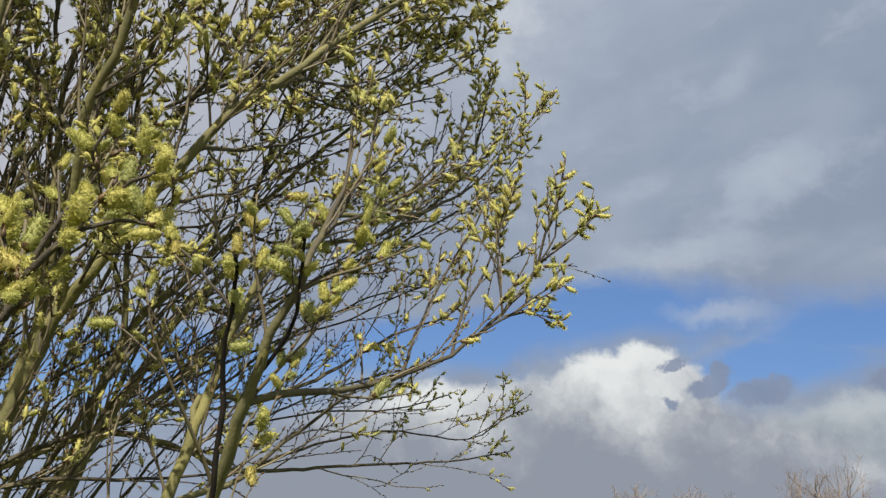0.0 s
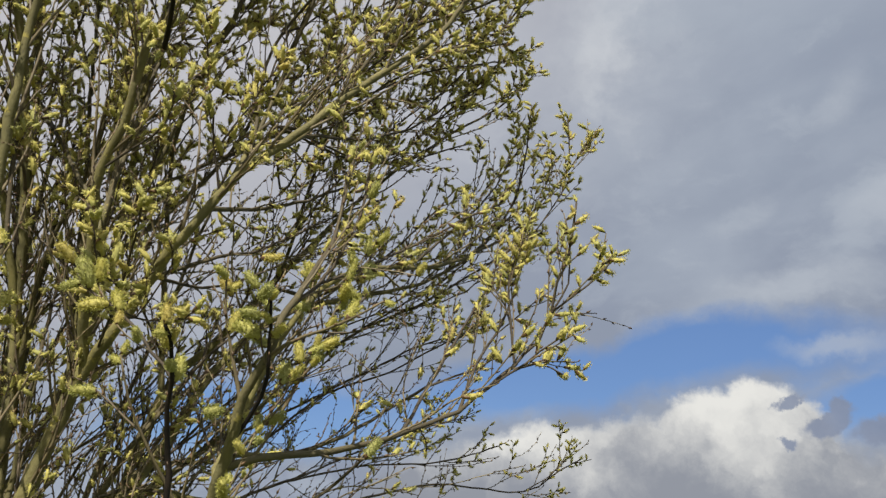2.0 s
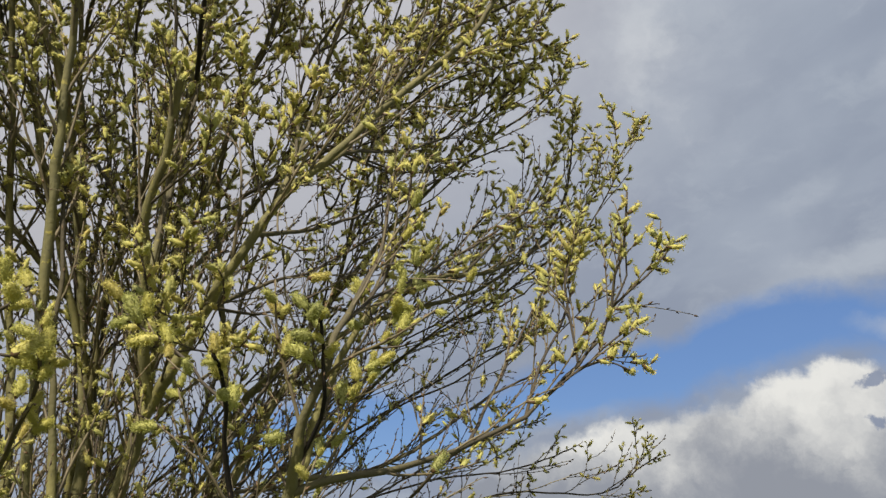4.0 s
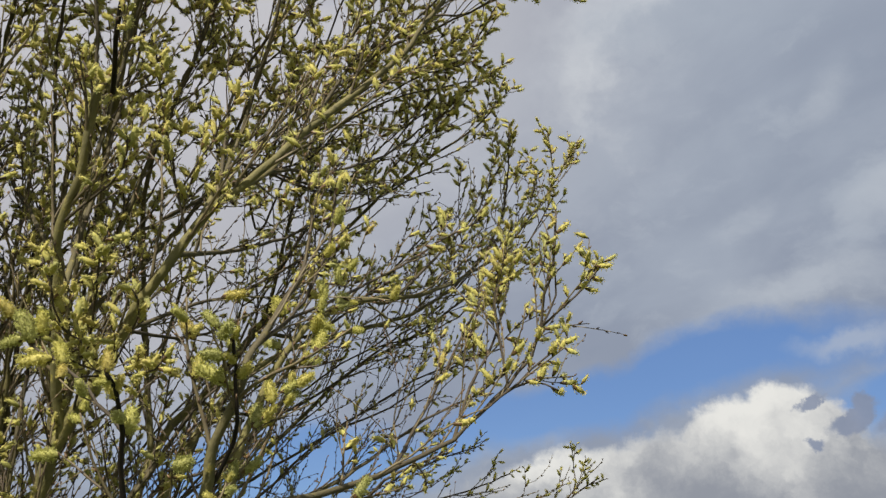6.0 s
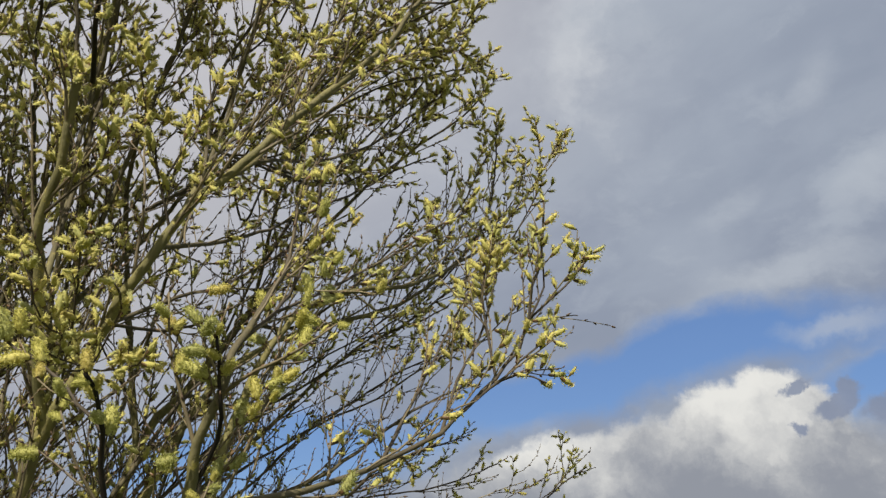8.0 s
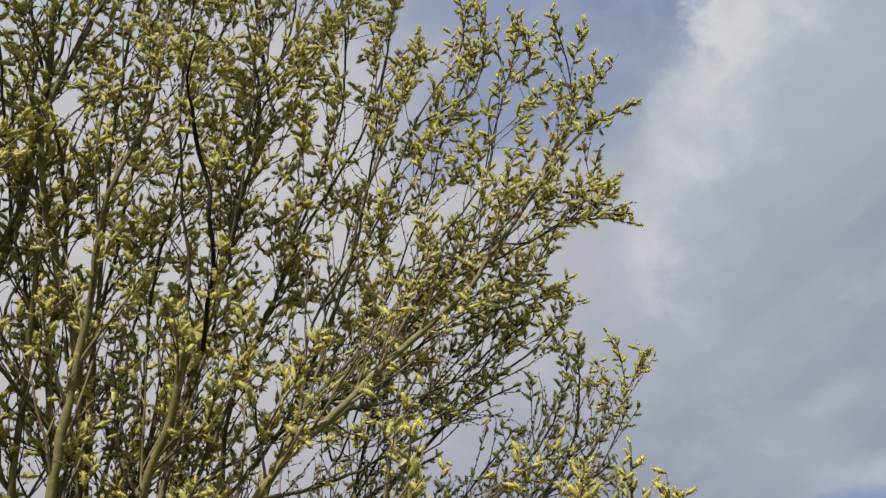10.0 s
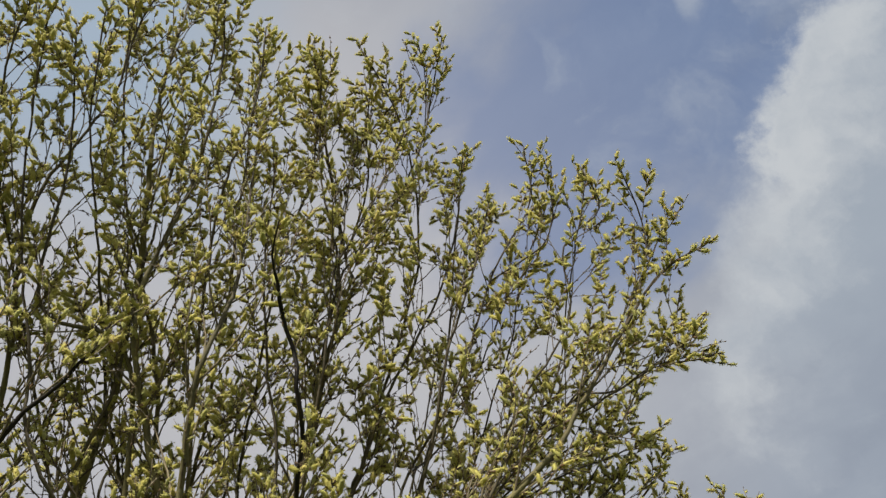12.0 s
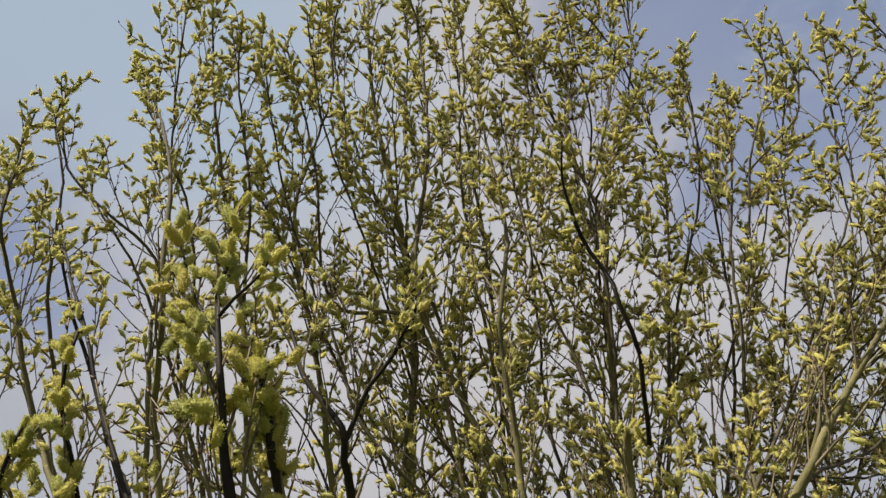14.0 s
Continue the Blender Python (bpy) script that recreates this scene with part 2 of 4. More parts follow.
# ---- ground ----
def ground_sheet():
    bm = bmesh.new()
    bmesh.ops.create_circle(bm, cap_ends=True, segments=96, radius=3000)
    me = bpy.data.meshes.new("ground")
    bm.to_mesh(me)
    bm.free()
    me.materials.append(GRASS)
    return tagged(new("ground", me), "rough green and straw-coloured meadow grass", "ground", kind="structure")


ground_sheet()


# ---- tubes ----
class Skin:
    """Vertices and faces of one mesh, gathered tube by tube."""

    def __init__(self):
        self.verts, self.faces, self.count = [], [], 0

    def tube(self, pts, radii, sides):
        pts = np.asarray(pts, float)
        n = len(pts)
        tang = np.gradient(pts, axis=0)
        tang /= np.linalg.norm(tang, axis=1)[:, None] + 1e-9
        ref = np.array((0.31, 0.87, 0.38)) if abs(tang[0] @ np.array((0.31, 0.87, 0.38))) < 0.9 else np.array((1.0, 0, 0))
        u = np.cross(tang, ref)
        u /= np.linalg.norm(u, axis=1)[:, None] + 1e-9
        v = np.cross(tang, u)
        a = np.arange(sides) * 2 * math.pi / sides
        ring = (np.cos(a)[None, :, None] * u[:, None, :] + np.sin(a)[None, :, None] * v[:, None, :]) * np.asarray(radii)[:, None, None]
        self.verts.extend((pts[:, None, :] + ring).reshape(-1, 3).tolist())
        c = self.count
        for i in range(n - 1):
            for j in range(sides):
                p, q = c + i * sides + j, c + i * sides + (j + 1) % sides
                self.faces.append((p, q, q + sides, p + sides))
        self.faces.append(tuple(c + (n - 1) * sides + j for j in range(sides)))
        self.count += n * sides

    def mesh(self, name, mat, girth=None):
        me = bpy.data.meshes.new(name)
        me.from_pydata(self.verts, [], self.faces)
        me.materials.append(mat)
        me.polygons.foreach_set("use_smooth", [True] * len(me.polygons))
        if girth is not None:
            me.attributes.new("girth", "FLOAT", "POINT").data.foreach_set("value", girth)
        return me


def smooth_path(points, step):
    """A Catmull-Rom curve through the points, at even steps."""
    p = [np.array(q, float) for q in points]
    p = [2 * p[0] - p[1]] + p + [2 * p[-1] - p[-2]]
    made = []
    for a, b, c, d in zip(p, p[1:], p[2:], p[3:]):
        m = max(2, int(np.linalg.norm(c - b) / step))
        for i in range(m):
            t = i / m
            made.append(0.5 * (2 * b + (c - a) * t + (2 * a - 5 * b + 4 * c - d) * t * t + (3 * b - a - 3 * c + d) * t ** 3))
    return np.array(made + [p[-2]])


# ---- the willow ----
STOOL = np.array((-0.92, 1.80, 0.0))
willow = tagged(new("willow_tree"), "multi-stemmed goat willow in full yellow catkin bloom, olive-green bark", "tree")
willow.location = STOOL
catkins = []          # (place, direction, length)
buds = []
grown = []           # the path of each limb and its girth
parts_of = []        # each limb with its share of both
shoots = []           # (limb, path, radii) of each side shoot
sprays = []           # the finer twigs of each limb


def unit(v):
    return v / (np.linalg.norm(v) + 1e-9)


def grow(start, way, length, wander, lift):
    pts, n = [np.array(start)], max(3, int(length / 0.028))
    way = unit(way)
    for i in range(n):
        way = unit(way + rng.normal(0, wander, 3) + np.array((0, 0, lift)))
        pts.append(pts[-1] + way * length / n)
    return np.array(pts)


def along(pts, s):
    f = s * (len(pts) - 1)
    i = min(int(f), len(pts) - 2)
    return pts[i] + (pts[i + 1] - pts[i]) * (f - i), unit(pts[i + 1] - pts[i])


def sideways(way, angle, spin):
    u = unit(np.cross(way, (0.3, 0.5, 0.81)))
    v = np.cross(way, u)
    return unit(way * math.cos(angle) + (u * math.cos(spin) + v * math.sin(spin)) * math.sin(angle))


def flower(pts, amount):
    """Catkins along the outer part of a shoot, in a spiral, and one at its end; lower down small dark buds."""
    length = np.linalg.norm(np.diff(pts, axis=0), axis=1).sum()
    spin, at = rng.uniform(0, 6.3), 0.0
    bloom = min(length * 0.75, rng.uniform(0.06, 0.15))
    while at < length * 0.9:
        place, way = along(pts, 1 - at / length)
        spin += 2.4 + rng.normal(0, 0.3)
        if at < bloom and rng.random() < amount:
            size = rng.uniform(0.021, 0.040) * (1.1 if place[2] > 2.75 else 1.0) * grown_up * (0.74 + 0.26 * min(1, at / 0.05 + 0.3))
            catkins.append((place, unit(sideways(way, rng.uniform(0.5, 1.25), spin) + np.array((0, 0, 0.12))), size))
        elif rng.random() < 0.9:
            buds.append((place, sideways(way, 0.5, spin), rng.uniform(0.007, 0.014)))
        at += rng.uniform(0.011, 0.021) if at < bloom else rng.uniform(0.016, 0.034)


def limb(points, r0, r1, rooted=True, bloom=1.0, thick=1.0, seed=0, bark=None, ripe=1.0, spread=1.0):
    global rng, grown_up
    grown_up = ripe
    rng = np.random.default_rng(100 * len(parts_of) + seed)
    r0, r1 = r0 * 0.72, r1 * 0.7
    own_catkins, own_buds = len(catkins), len(buds)
    points = [np.array(p, float) for p in points]
    if rooted:
        # down to the stool, bending outwards on the way
        first, way = points[0], unit(points[1] - points[0])
        foot = STOOL + np.array((*(0.10 * unit(np.append((first - STOOL)[:2], 0))[:2] + rng.normal(0, 0.03, 2)), 0.02))
        reach = np.linalg.norm(first - foot)
        rise = unit(unit(first - foot) * 2 - way) * reach
        points = [foot] + [foot * (1 - u) ** 2 * (1 + 2 * u) + first * u * u * (3 - 2 * u) + rise * u * (1 - u) ** 2 + way * reach * u * u * (u - 1) for u in (0.33, 0.66, 0.88)] + points
    else:
        # spring from wood that already stands, near by and bending easily into the limb's way
        wood_at = np.concatenate([q for q, _ in grown])
        lie = np.concatenate([np.gradient(q, axis=0) for q, _ in grown])
        girth_at = np.concatenate([g for _, g in grown])
        lie /= np.linalg.norm(lie, axis=1)[:, None] + 1e-9
        leap = points[1] - wood_at
        leap /= np.linalg.norm(leap, axis=1)[:, None] + 1e-9
        ahead = unit(points[2] - points[1]) if len(points) > 2 else unit(points[1] - points[0])
        strain = np.linalg.norm(wood_at - points[0], axis=1) + 0.22 * (1 - leap @ ahead) + 0.16 * (1 - (leap * lie).sum(axis=1)) + 0.1 * (girth_at < r1)
        i = int(np.argmin(strain))
        points[0] = wood_at[i]
        r0 = min(r0, girth_at[i] * 0.85)
    path = smooth_path(points, 0.035)
    n = len(path)
    s = np.linspace(0, 1, n)
    path[2:-1] += np.cumsum(rng.normal(0, 0.0016, (n - 3, 3)), axis=0) * np.sin(s[2:-1] * math.pi)[:, None] + rng.normal(0, 0.0012, (n - 3, 3))
    lengths = np.append(0, np.cumsum(np.linalg.norm(np.diff(path, axis=0), axis=1)))
    total = lengths[-1]
    shown = lengths[int(np.argmin(np.abs(path - points[4 if rooted else 0]).sum(axis=1)))] / total
    radii = np.where(s < shown, r0 * (1 + 0.15 * (shown - s) / max(shown, 0.01)), r0 + (r1 - r0) * (np.maximum(s - shown, 0) / (1 - shown)) ** 0.6)
    radii = radii * (1 + 0.10 * np.array([noise.noise(Vector(p * 23)) for p in path]))
    grown.append((path.copy(), radii))
    wood, twigs = Skin(), Skin()
    sides = 10 if r0 > 0.01 else 7
    wood.tube(path, radii, sides)
    ob = new("limb", wood.mesh("limb", bark or BARK, np.repeat(radii, sides)))
    ob.parent = willow
    ob.matrix_parent_inverse = Matrix.Translation(-Vector(STOOL))
    # side shoots
    spin = rng.uniform(0, 6.3)
    flower(path[int(n * 0.82):] if total > 0.8 else path[int(n * 0.4):], bloom)
    at = max(shown * total * 0.9, 0.3 if rooted else 0.04)
    while at < total - 0.03:
        f = at / total
        place, way = along(path, float(np.interp(at, lengths, s)))
        spin += 2.4 + rng.normal(0, 0.4)
        left = total - at
        long = min(rng.uniform(0.12, 0.40), 0.045 + left * rng.uniform(0.40, 0.75)) * spread
        r = max(0.0014 if spread > 0.5 else 0.0009, min(0.0036, float(np.interp(at, lengths, radii)) * 0.45))
        shoot = grow(place, sideways(way, rng.uniform(0.38, 0.85) if left > 0.45 else rng.uniform(0.3, 0.6), spin) + np.array((0, 0, 0.22)), long, 0.085, 0.04)
        shoots.append((ob, shoot, np.linspace(r, min(r, 0.0011), len(shoot))))
        deep = place[2] < 2.25 and left > 0.45
        high = place[2] > 2.6
        amount = (0.32 if deep and rng.random() < 0.75 else 0.9 if high else 0.78) * bloom
        flower(shoot, amount)
        sub, side = rng.uniform(0.05, 0.09), rng.uniform(0, 6.3)
        while sub < long - 0.04:
            q, w = along(shoot, sub / long)
            side += 2.4
            size = min(rng.uniform(0.06, 0.22), 0.04 + (long - sub) * 0.8)
            spray = grow(q, sideways(w, rng.uniform(0.35, 0.75), side) + np.array((0, 0, 0.2)), size, 0.12, 0.05)
            twigs.tube(spray, np.linspace(r * 0.6, 0.0009, len(spray)), 4)
            flower(spray, amount * (0.8 if rng.random() < (0.7 if high else 0.55) else 0.1))
            for _ in range(int(rng.random() < (0.9 if deep else 0.5)) if size > 0.08 and left > 0.3 else 0):
                q, w = along(spray, rng.uniform(0.2, 0.7))
                wisp = grow(q, sideways(w, rng.uniform(0.5, 1.2), rng.uniform(0, 6.3)), rng.uniform(0.05, 0.14), 0.16, 0.03)
                twigs.tube(wisp, np.linspace(0.0011, 0.0007, len(wisp)), 3)
                flower(wisp, amount * 0.15)
            sub += rng.uniform(0.065, 0.14) * (0.72 if deep else 1.0 if high else 1.25) / thick
        at += rng.uniform(0.044, 0.099) * (0.85 if left < 0.4 else 1.08) * (0.92 if high else 1.0) / thick
    sprays.append((ob, twigs))
    parts_of.append((ob, own_catkins, len(catkins), own_buds, len(buds)))
    return ob


limb([(-0.76, 1.56, 1.74), (-0.74, 1.55, 1.81), (-0.72, 1.53, 1.87), (-0.69, 1.52, 1.91), (-0.66, 1.50, 1.94), (-0.62, 1.48, 2.00), (-0.58, 1.45, 2.06), (-0.54, 1.42, 2.11), (-0.50, 1.40, 2.16), (-0.42, 1.39, 2.28), (-0.37, 1.40, 2.33), (-0.31, 1.41, 2.40), (-0.25, 1.43, 2.48), (-0.17, 1.47, 2.58), (-0.08, 1.50, 2.69), (-0.01, 1.52, 2.81), (0.11, 1.53, 3.00), (0.20, 1.52, 3.13), (0.27, 1.50, 3.19), (0.38, 1.48, 3.23)], 0.022, 0.004)
limb([(-0.35, 1.40, 2.35), (-0.32, 1.45, 2.40), (-0.29, 1.52, 2.51), (-0.26, 1.58, 2.62), (-0.22, 1.62, 2.74), (-0.17, 1.65, 2.84), (-0.11, 1.68, 2.90), (-0.01, 1.66, 2.95), (0.09, 1.62, 2.92), (0.18, 1.57, 2.93), (0.25, 1.58, 2.94), (0.34, 1.58, 2.95)], 0.015, 0.003, rooted=False, thick=0.8)
limb([(-0.09, 1.61, 2.81), (0.06, 1.61, 2.90), (0.22, 1.61, 2.98), (0.36, 1.64, 3.00)], 0.009, 0.003, rooted=False)
limb([(-0.69, 1.51, 1.91), (-0.68, 1.46, 1.97), (-0.67, 1.42, 2.03), (-0.66, 1.38, 2.09), (-0.65, 1.34, 2.16), (-0.64, 1.30, 2.22), (-0.60, 1.26, 2.29), (-0.58, 1.22, 2.36), (-0.55, 1.18, 2.44), (-0.50, 1.13, 2.37)], 0.022, 0.01, rooted=False, thick=0.9)
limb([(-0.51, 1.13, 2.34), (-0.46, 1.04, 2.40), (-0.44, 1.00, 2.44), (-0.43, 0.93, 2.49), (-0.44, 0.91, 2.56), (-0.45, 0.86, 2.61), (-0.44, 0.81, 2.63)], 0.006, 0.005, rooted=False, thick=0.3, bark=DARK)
limb([(-0.97, 1.59, 1.57), (-0.98, 1.55, 1.89), (-1.01, 1.48, 2.22), (-0.97, 1.17, 2.85), (-1.14, 1.01, 2.95), (-1.11, 0.86, 3.30), (-1.08, 0.65, 3.60)], 0.018, 0.003)
limb([(-1.12, 1.62, 1.56), (-1.16, 1.57, 1.87), (-1.20, 1.54, 2.23), (-1.22, 1.48, 2.54), (-1.24, 0.78, 3.24)], 0.014, 0.003)
limb([(-0.29, 1.13, 1.67), (-0.28, 1.11, 1.70), (-0.26, 1.08, 1.74), (-0.25, 1.06, 1.78), (-0.22, 1.04, 1.83), (-0.21, 1.04, 1.88), (-0.20, 1.07, 1.92), (-0.19, 1.12, 1.99), (-0.18, 1.16, 2.04), (-0.18, 1.20, 2.12), (-0.18, 1.24, 2.23), (-0.15, 1.28, 2.31)], 0.0125, 0.003, thick=0.75, bloom=0.7, seed=1)
limb([(-0.21, 1.09, 1.86), (-0.18, 1.19, 2.02), (-0.15, 1.20, 2.12), (-0.14, 1.20, 2.23)], 0.008, 0.003, rooted=False, thick=0.9)
limb([(-0.28, 1.11, 1.70), (-0.24, 1.12, 1.71), (-0.18, 1.18, 1.73), (-0.13, 1.24, 1.75), (-0.08, 1.30, 1.78), (-0.02, 1.38, 1.82), (0.03, 1.41, 1.85), (0.08, 1.42, 1.90), (0.13, 1.44, 1.95), (0.17, 1.45, 2.00), (0.19, 1.43, 2.05), (0.20, 1.41, 2.10), (0.22, 1.40, 2.16), (0.23, 1.38, 2.25)], 0.009, 0.003, rooted=False, bloom=0.85, spread=0.72, seed=2)
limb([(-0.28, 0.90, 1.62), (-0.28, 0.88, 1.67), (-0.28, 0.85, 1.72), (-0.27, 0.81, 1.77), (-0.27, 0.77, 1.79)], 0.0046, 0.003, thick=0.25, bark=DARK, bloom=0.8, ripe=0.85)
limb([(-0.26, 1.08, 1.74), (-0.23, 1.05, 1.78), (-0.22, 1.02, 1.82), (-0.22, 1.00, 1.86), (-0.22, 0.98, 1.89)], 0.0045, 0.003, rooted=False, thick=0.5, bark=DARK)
limb([(0.18, 1.42, 2.06), (0.26, 1.44, 2.11), (0.32, 1.46, 2.18)], 0.005, 0.0025, rooted=False, ripe=1.1)
limb([(0.13, 1.40, 1.95), (0.17, 1.39, 1.96), (0.23, 1.38, 2.01)], 0.004, 0.002, rooted=False, thick=0.95)
limb([(0.18, 1.41, 2.07), (0.22, 1.41, 2.10), (0.22, 1.40, 2.17)], 0.004, 0.002, rooted=False, thick=0.95)
limb([(0.16, 1.40, 2.01), (0.11, 1.43, 2.10), (0.14, 1.41, 2.19)], 0.004, 0.002, rooted=False, thick=0.95)
limb([(0.14, 1.39, 1.97), (0.11, 1.47, 2.07), (0.07, 1.50, 2.14)], 0.004, 0.002, rooted=False, thick=0.95)
limb([(0.10, 1.39, 1.91), (0.16, 1.40, 1.94), (0.21, 1.39, 1.92)], 0.004, 0.002, rooted=False, thick=0.25, spread=0.4)
limb([(-0.98, 1.81, 1.54), (-0.76, 1.89, 1.68), (-0.67, 1.91, 1.72), (-0.53, 2.05, 1.70), (-0.40, 2.17, 1.67), (-0.15, 2.38, 1.71), (0.20, 2.56, 1.77), (0.39, 2.62, 1.82)], 0.016, 0.003, thick=0.6, bloom=0.65, ripe=0.85)
limb([(-0.40, 2.17, 1.67), (-0.22, 2.28, 1.76), (0.01, 2.47, 1.84), (0.27, 2.69, 1.86), (0.38, 2.71, 1.93), (0.46, 2.74, 1.98)], 0.009, 0.003, rooted=False, thick=0.6, ripe=0.8)
limb([(0.26, 2.64, 1.86), (0.37, 2.71, 1.94), (0.38, 2.74, 2.09)], 0.004, 0.002, rooted=False, thick=0.7, ripe=0.8)
limb([(-0.45, 1.66, 1.58), (-0.36, 1.78, 1.63), (-0.26, 1.88, 1.74), (-0.12, 1.76, 1.84), (0.01, 1.80, 1.90)], 0.012, 0.003, thick=0.6, bloom=0.65, ripe=0.85)
limb([(-0.71, 1.91, 1.68), (-0.65, 1.90, 1.94), (-0.55, 1.95, 2.11), (-0.43, 1.98, 2.29), (-0.30, 2.03, 2.50), (-0.16, 2.07, 2.68), (-0.03, 2.11, 2.82), (0.08, 2.16, 2.93), (0.16, 2.17, 3.01), (0.20, 2.16, 3.11)], 0.02, 0.003, thick=0.9)
limb([(-0.63, 1.82, 1.76), (-0.52, 1.87, 2.02), (-0.40, 1.92, 2.16), (-0.26, 2.03, 2.25), (-0.07, 2.22, 2.38), (0.09, 2.31, 2.55), (0.19, 2.32, 2.75), (0.22, 2.27, 3.03)], 0.017, 0.003, bloom=0.85)
limb([(-0.43, 1.68, 1.76), (-0.39, 1.71, 1.97), (-0.31, 1.73, 2.15), (-0.20, 1.82, 2.26), (-0.03, 2.01, 2.36), (0.16, 2.25, 2.56), (0.30, 2.36, 2.77), (0.36, 2.40, 2.89), (0.35, 2.36, 3.06)], 0.016, 0.003, bloom=0.85)
limb([(0.33, 2.38, 2.83), (0.39, 2.39, 2.92), (0.44, 2.38, 3.01)], 0.004, 0.002, rooted=False)
limb([(-0.42, 1.69, 1.85), (-0.44, 1.68, 1.78), (-0.32, 1.81, 1.81), (-0.22, 1.87, 1.86), (-0.05, 1.97, 2.00), (0.08, 2.00, 2.07), (0.13, 2.04, 2.13)], 0.012, 0.003, rooted=False, bloom=0.75, ripe=0.85)
limb([(-0.71, 2.22, 1.80), (-0.54, 2.30, 1.99), (-0.31, 2.35, 2.22), (-0.08, 2.33, 2.35), (0.13, 2.28, 2.49), (0.26, 2.24, 2.57)], 0.014, 0.003, bloom=0.7, ripe=0.85)
limb([(-0.48, 0.58, 1.63), (-0.43, 0.54, 1.63), (-0.40, 0.52, 1.64), (-0.35, 0.50, 1.65), (-0.34, 0.49, 1.67), (-0.32, 0.48, 1.70), (-0.31, 0.48, 1.72), (-0.30, 0.48, 1.73), (-0.28, 0.47, 1.74), (-0.27, 0.47, 1.75)], 0.0036, 0.0016, thick=2.3, ripe=0.72, spread=0.42)
limb([(-0.32, 0.48, 1.70), (-0.33, 0.48, 1.72), (-0.32, 0.48, 1.75), (-0.32, 0.47, 1.76), (-0.31, 0.47, 1.78)], 0.0026, 0.0014, rooted=False, thick=2.3, ripe=0.72, spread=0.42)
limb([(-0.35, 0.50, 1.65), (-0.36, 0.50, 1.67), (-0.37, 0.50, 1.70), (-0.37, 0.50, 1.72)], 0.0026, 0.0014, rooted=False, thick=2.3, ripe=0.72, spread=0.42)
limb([(-0.31, 0.48, 1.72), (-0.30, 0.48, 1.71), (-0.28, 0.48, 1.71)], 0.0026, 0.0014, rooted=False, thick=2.5, ripe=0.72, spread=0.42)
limb([(-0.40, 0.52, 1.64), (-0.39, 0.52, 1.66), (-0.37, 0.51, 1.67), (-0.37, 0.51, 1.67)], 0.0026, 0.0014, rooted=False, thick=2.5, ripe=0.72, spread=0.42)
limb([(-0.92, 1.73, 1.59), (-0.90, 1.71, 1.83), (-0.91, 1.63, 2.11), (-0.91, 1.53, 2.33), (-0.91, 1.41, 2.53), (-0.96, 1.12, 2.94), (-0.88, 1.04, 3.34), (-0.82, 0.92, 3.68), (-0.80, 0.79, 3.92)], 0.021, 0.004, thick=0.95)
limb([(-0.81, 1.66, 1.61), (-0.77, 1.64, 1.89), (-0.74, 1.61, 2.18), (-0.72, 1.56, 2.44), (-0.69, 1.48, 2.66), (-0.59, 1.33, 2.95), (-0.55, 1.38, 3.25), (-0.58, 1.39, 3.35), (-0.60, 1.21, 3.61), (-0.60, 0.99, 3.90)], 0.017, 0.004, thick=0.95)
limb([(-1.13, 1.34, 2.57), (-1.12, 1.32, 2.78), (-1.08, 1.28, 2.91), (-1.04, 1.20, 3.02), (-1.00, 1.12, 3.14), (-0.99, 1.04, 3.30), (-0.99, 0.95, 3.54), (-0.98, 0.88, 3.80), (-0.97, 0.82, 4.23)], 0.021, 0.004, thick=0.95)
limb([(-0.78, 1.24, 2.39), (-0.77, 1.20, 2.52), (-0.75, 1.16, 2.59), (-0.74, 1.12, 2.65), (-0.72, 1.08, 2.73), (-0.68, 1.06, 2.88), (-0.68, 1.05, 3.09), (-0.70, 1.03, 3.31), (-0.70, 1.00, 3.54)], 0.013, 0.003, thick=0.95)
limb([(-0.66, 1.38, 2.09), (-0.68, 1.45, 2.33), (-0.67, 1.46, 2.59), (-0.63, 1.42, 2.73), (-0.60, 1.38, 2.79), (-0.57, 1.33, 2.90), (-0.55, 1.29, 3.01), (-0.53, 1.24, 3.14), (-0.44, 1.20, 3.32), (-0.35, 1.16, 3.57)], 0.015, 0.003, rooted=False)
limb([(-0.42, 1.39, 2.28), (-0.43, 1.50, 2.43), (-0.43, 1.57, 2.57), (-0.39, 1.52, 2.68), (-0.34, 1.46, 2.81), (-0.31, 1.42, 2.92), (-0.25, 1.38, 3.08), (-0.19, 1.36, 3.28), (-0.15, 1.33, 3.41)], 0.014, 0.003, rooted=False, thick=0.85)
limb([(-0.91, 1.63, 2.11), (-0.90, 1.40, 2.66), (-0.86, 1.25, 2.89), (-0.83, 1.13, 3.10), (-0.77, 1.01, 3.28), (-0.70, 0.94, 3.54), (-0.67, 0.85, 3.77)], 0.018, 0.003, rooted=False, thick=0.95)
limb([(-0.66, 1.49, 2.14), (-0.67, 1.51, 2.69), (-0.60, 1.37, 3.00), (-0.53, 1.28, 3.19), (-0.44, 1.33, 3.44), (-0.33, 1.29, 3.75), (-0.23, 1.13, 4.03)], 0.015, 0.003, rooted=False, thick=0.95)
limb([(-0.55, 1.58, 2.20), (-0.57, 1.55, 2.70), (-0.46, 1.49, 2.93), (-0.33, 1.44, 3.17), (-0.26, 1.40, 3.43), (-0.22, 1.32, 3.63)], 0.013, 0.003, rooted=False, thick=0.75)
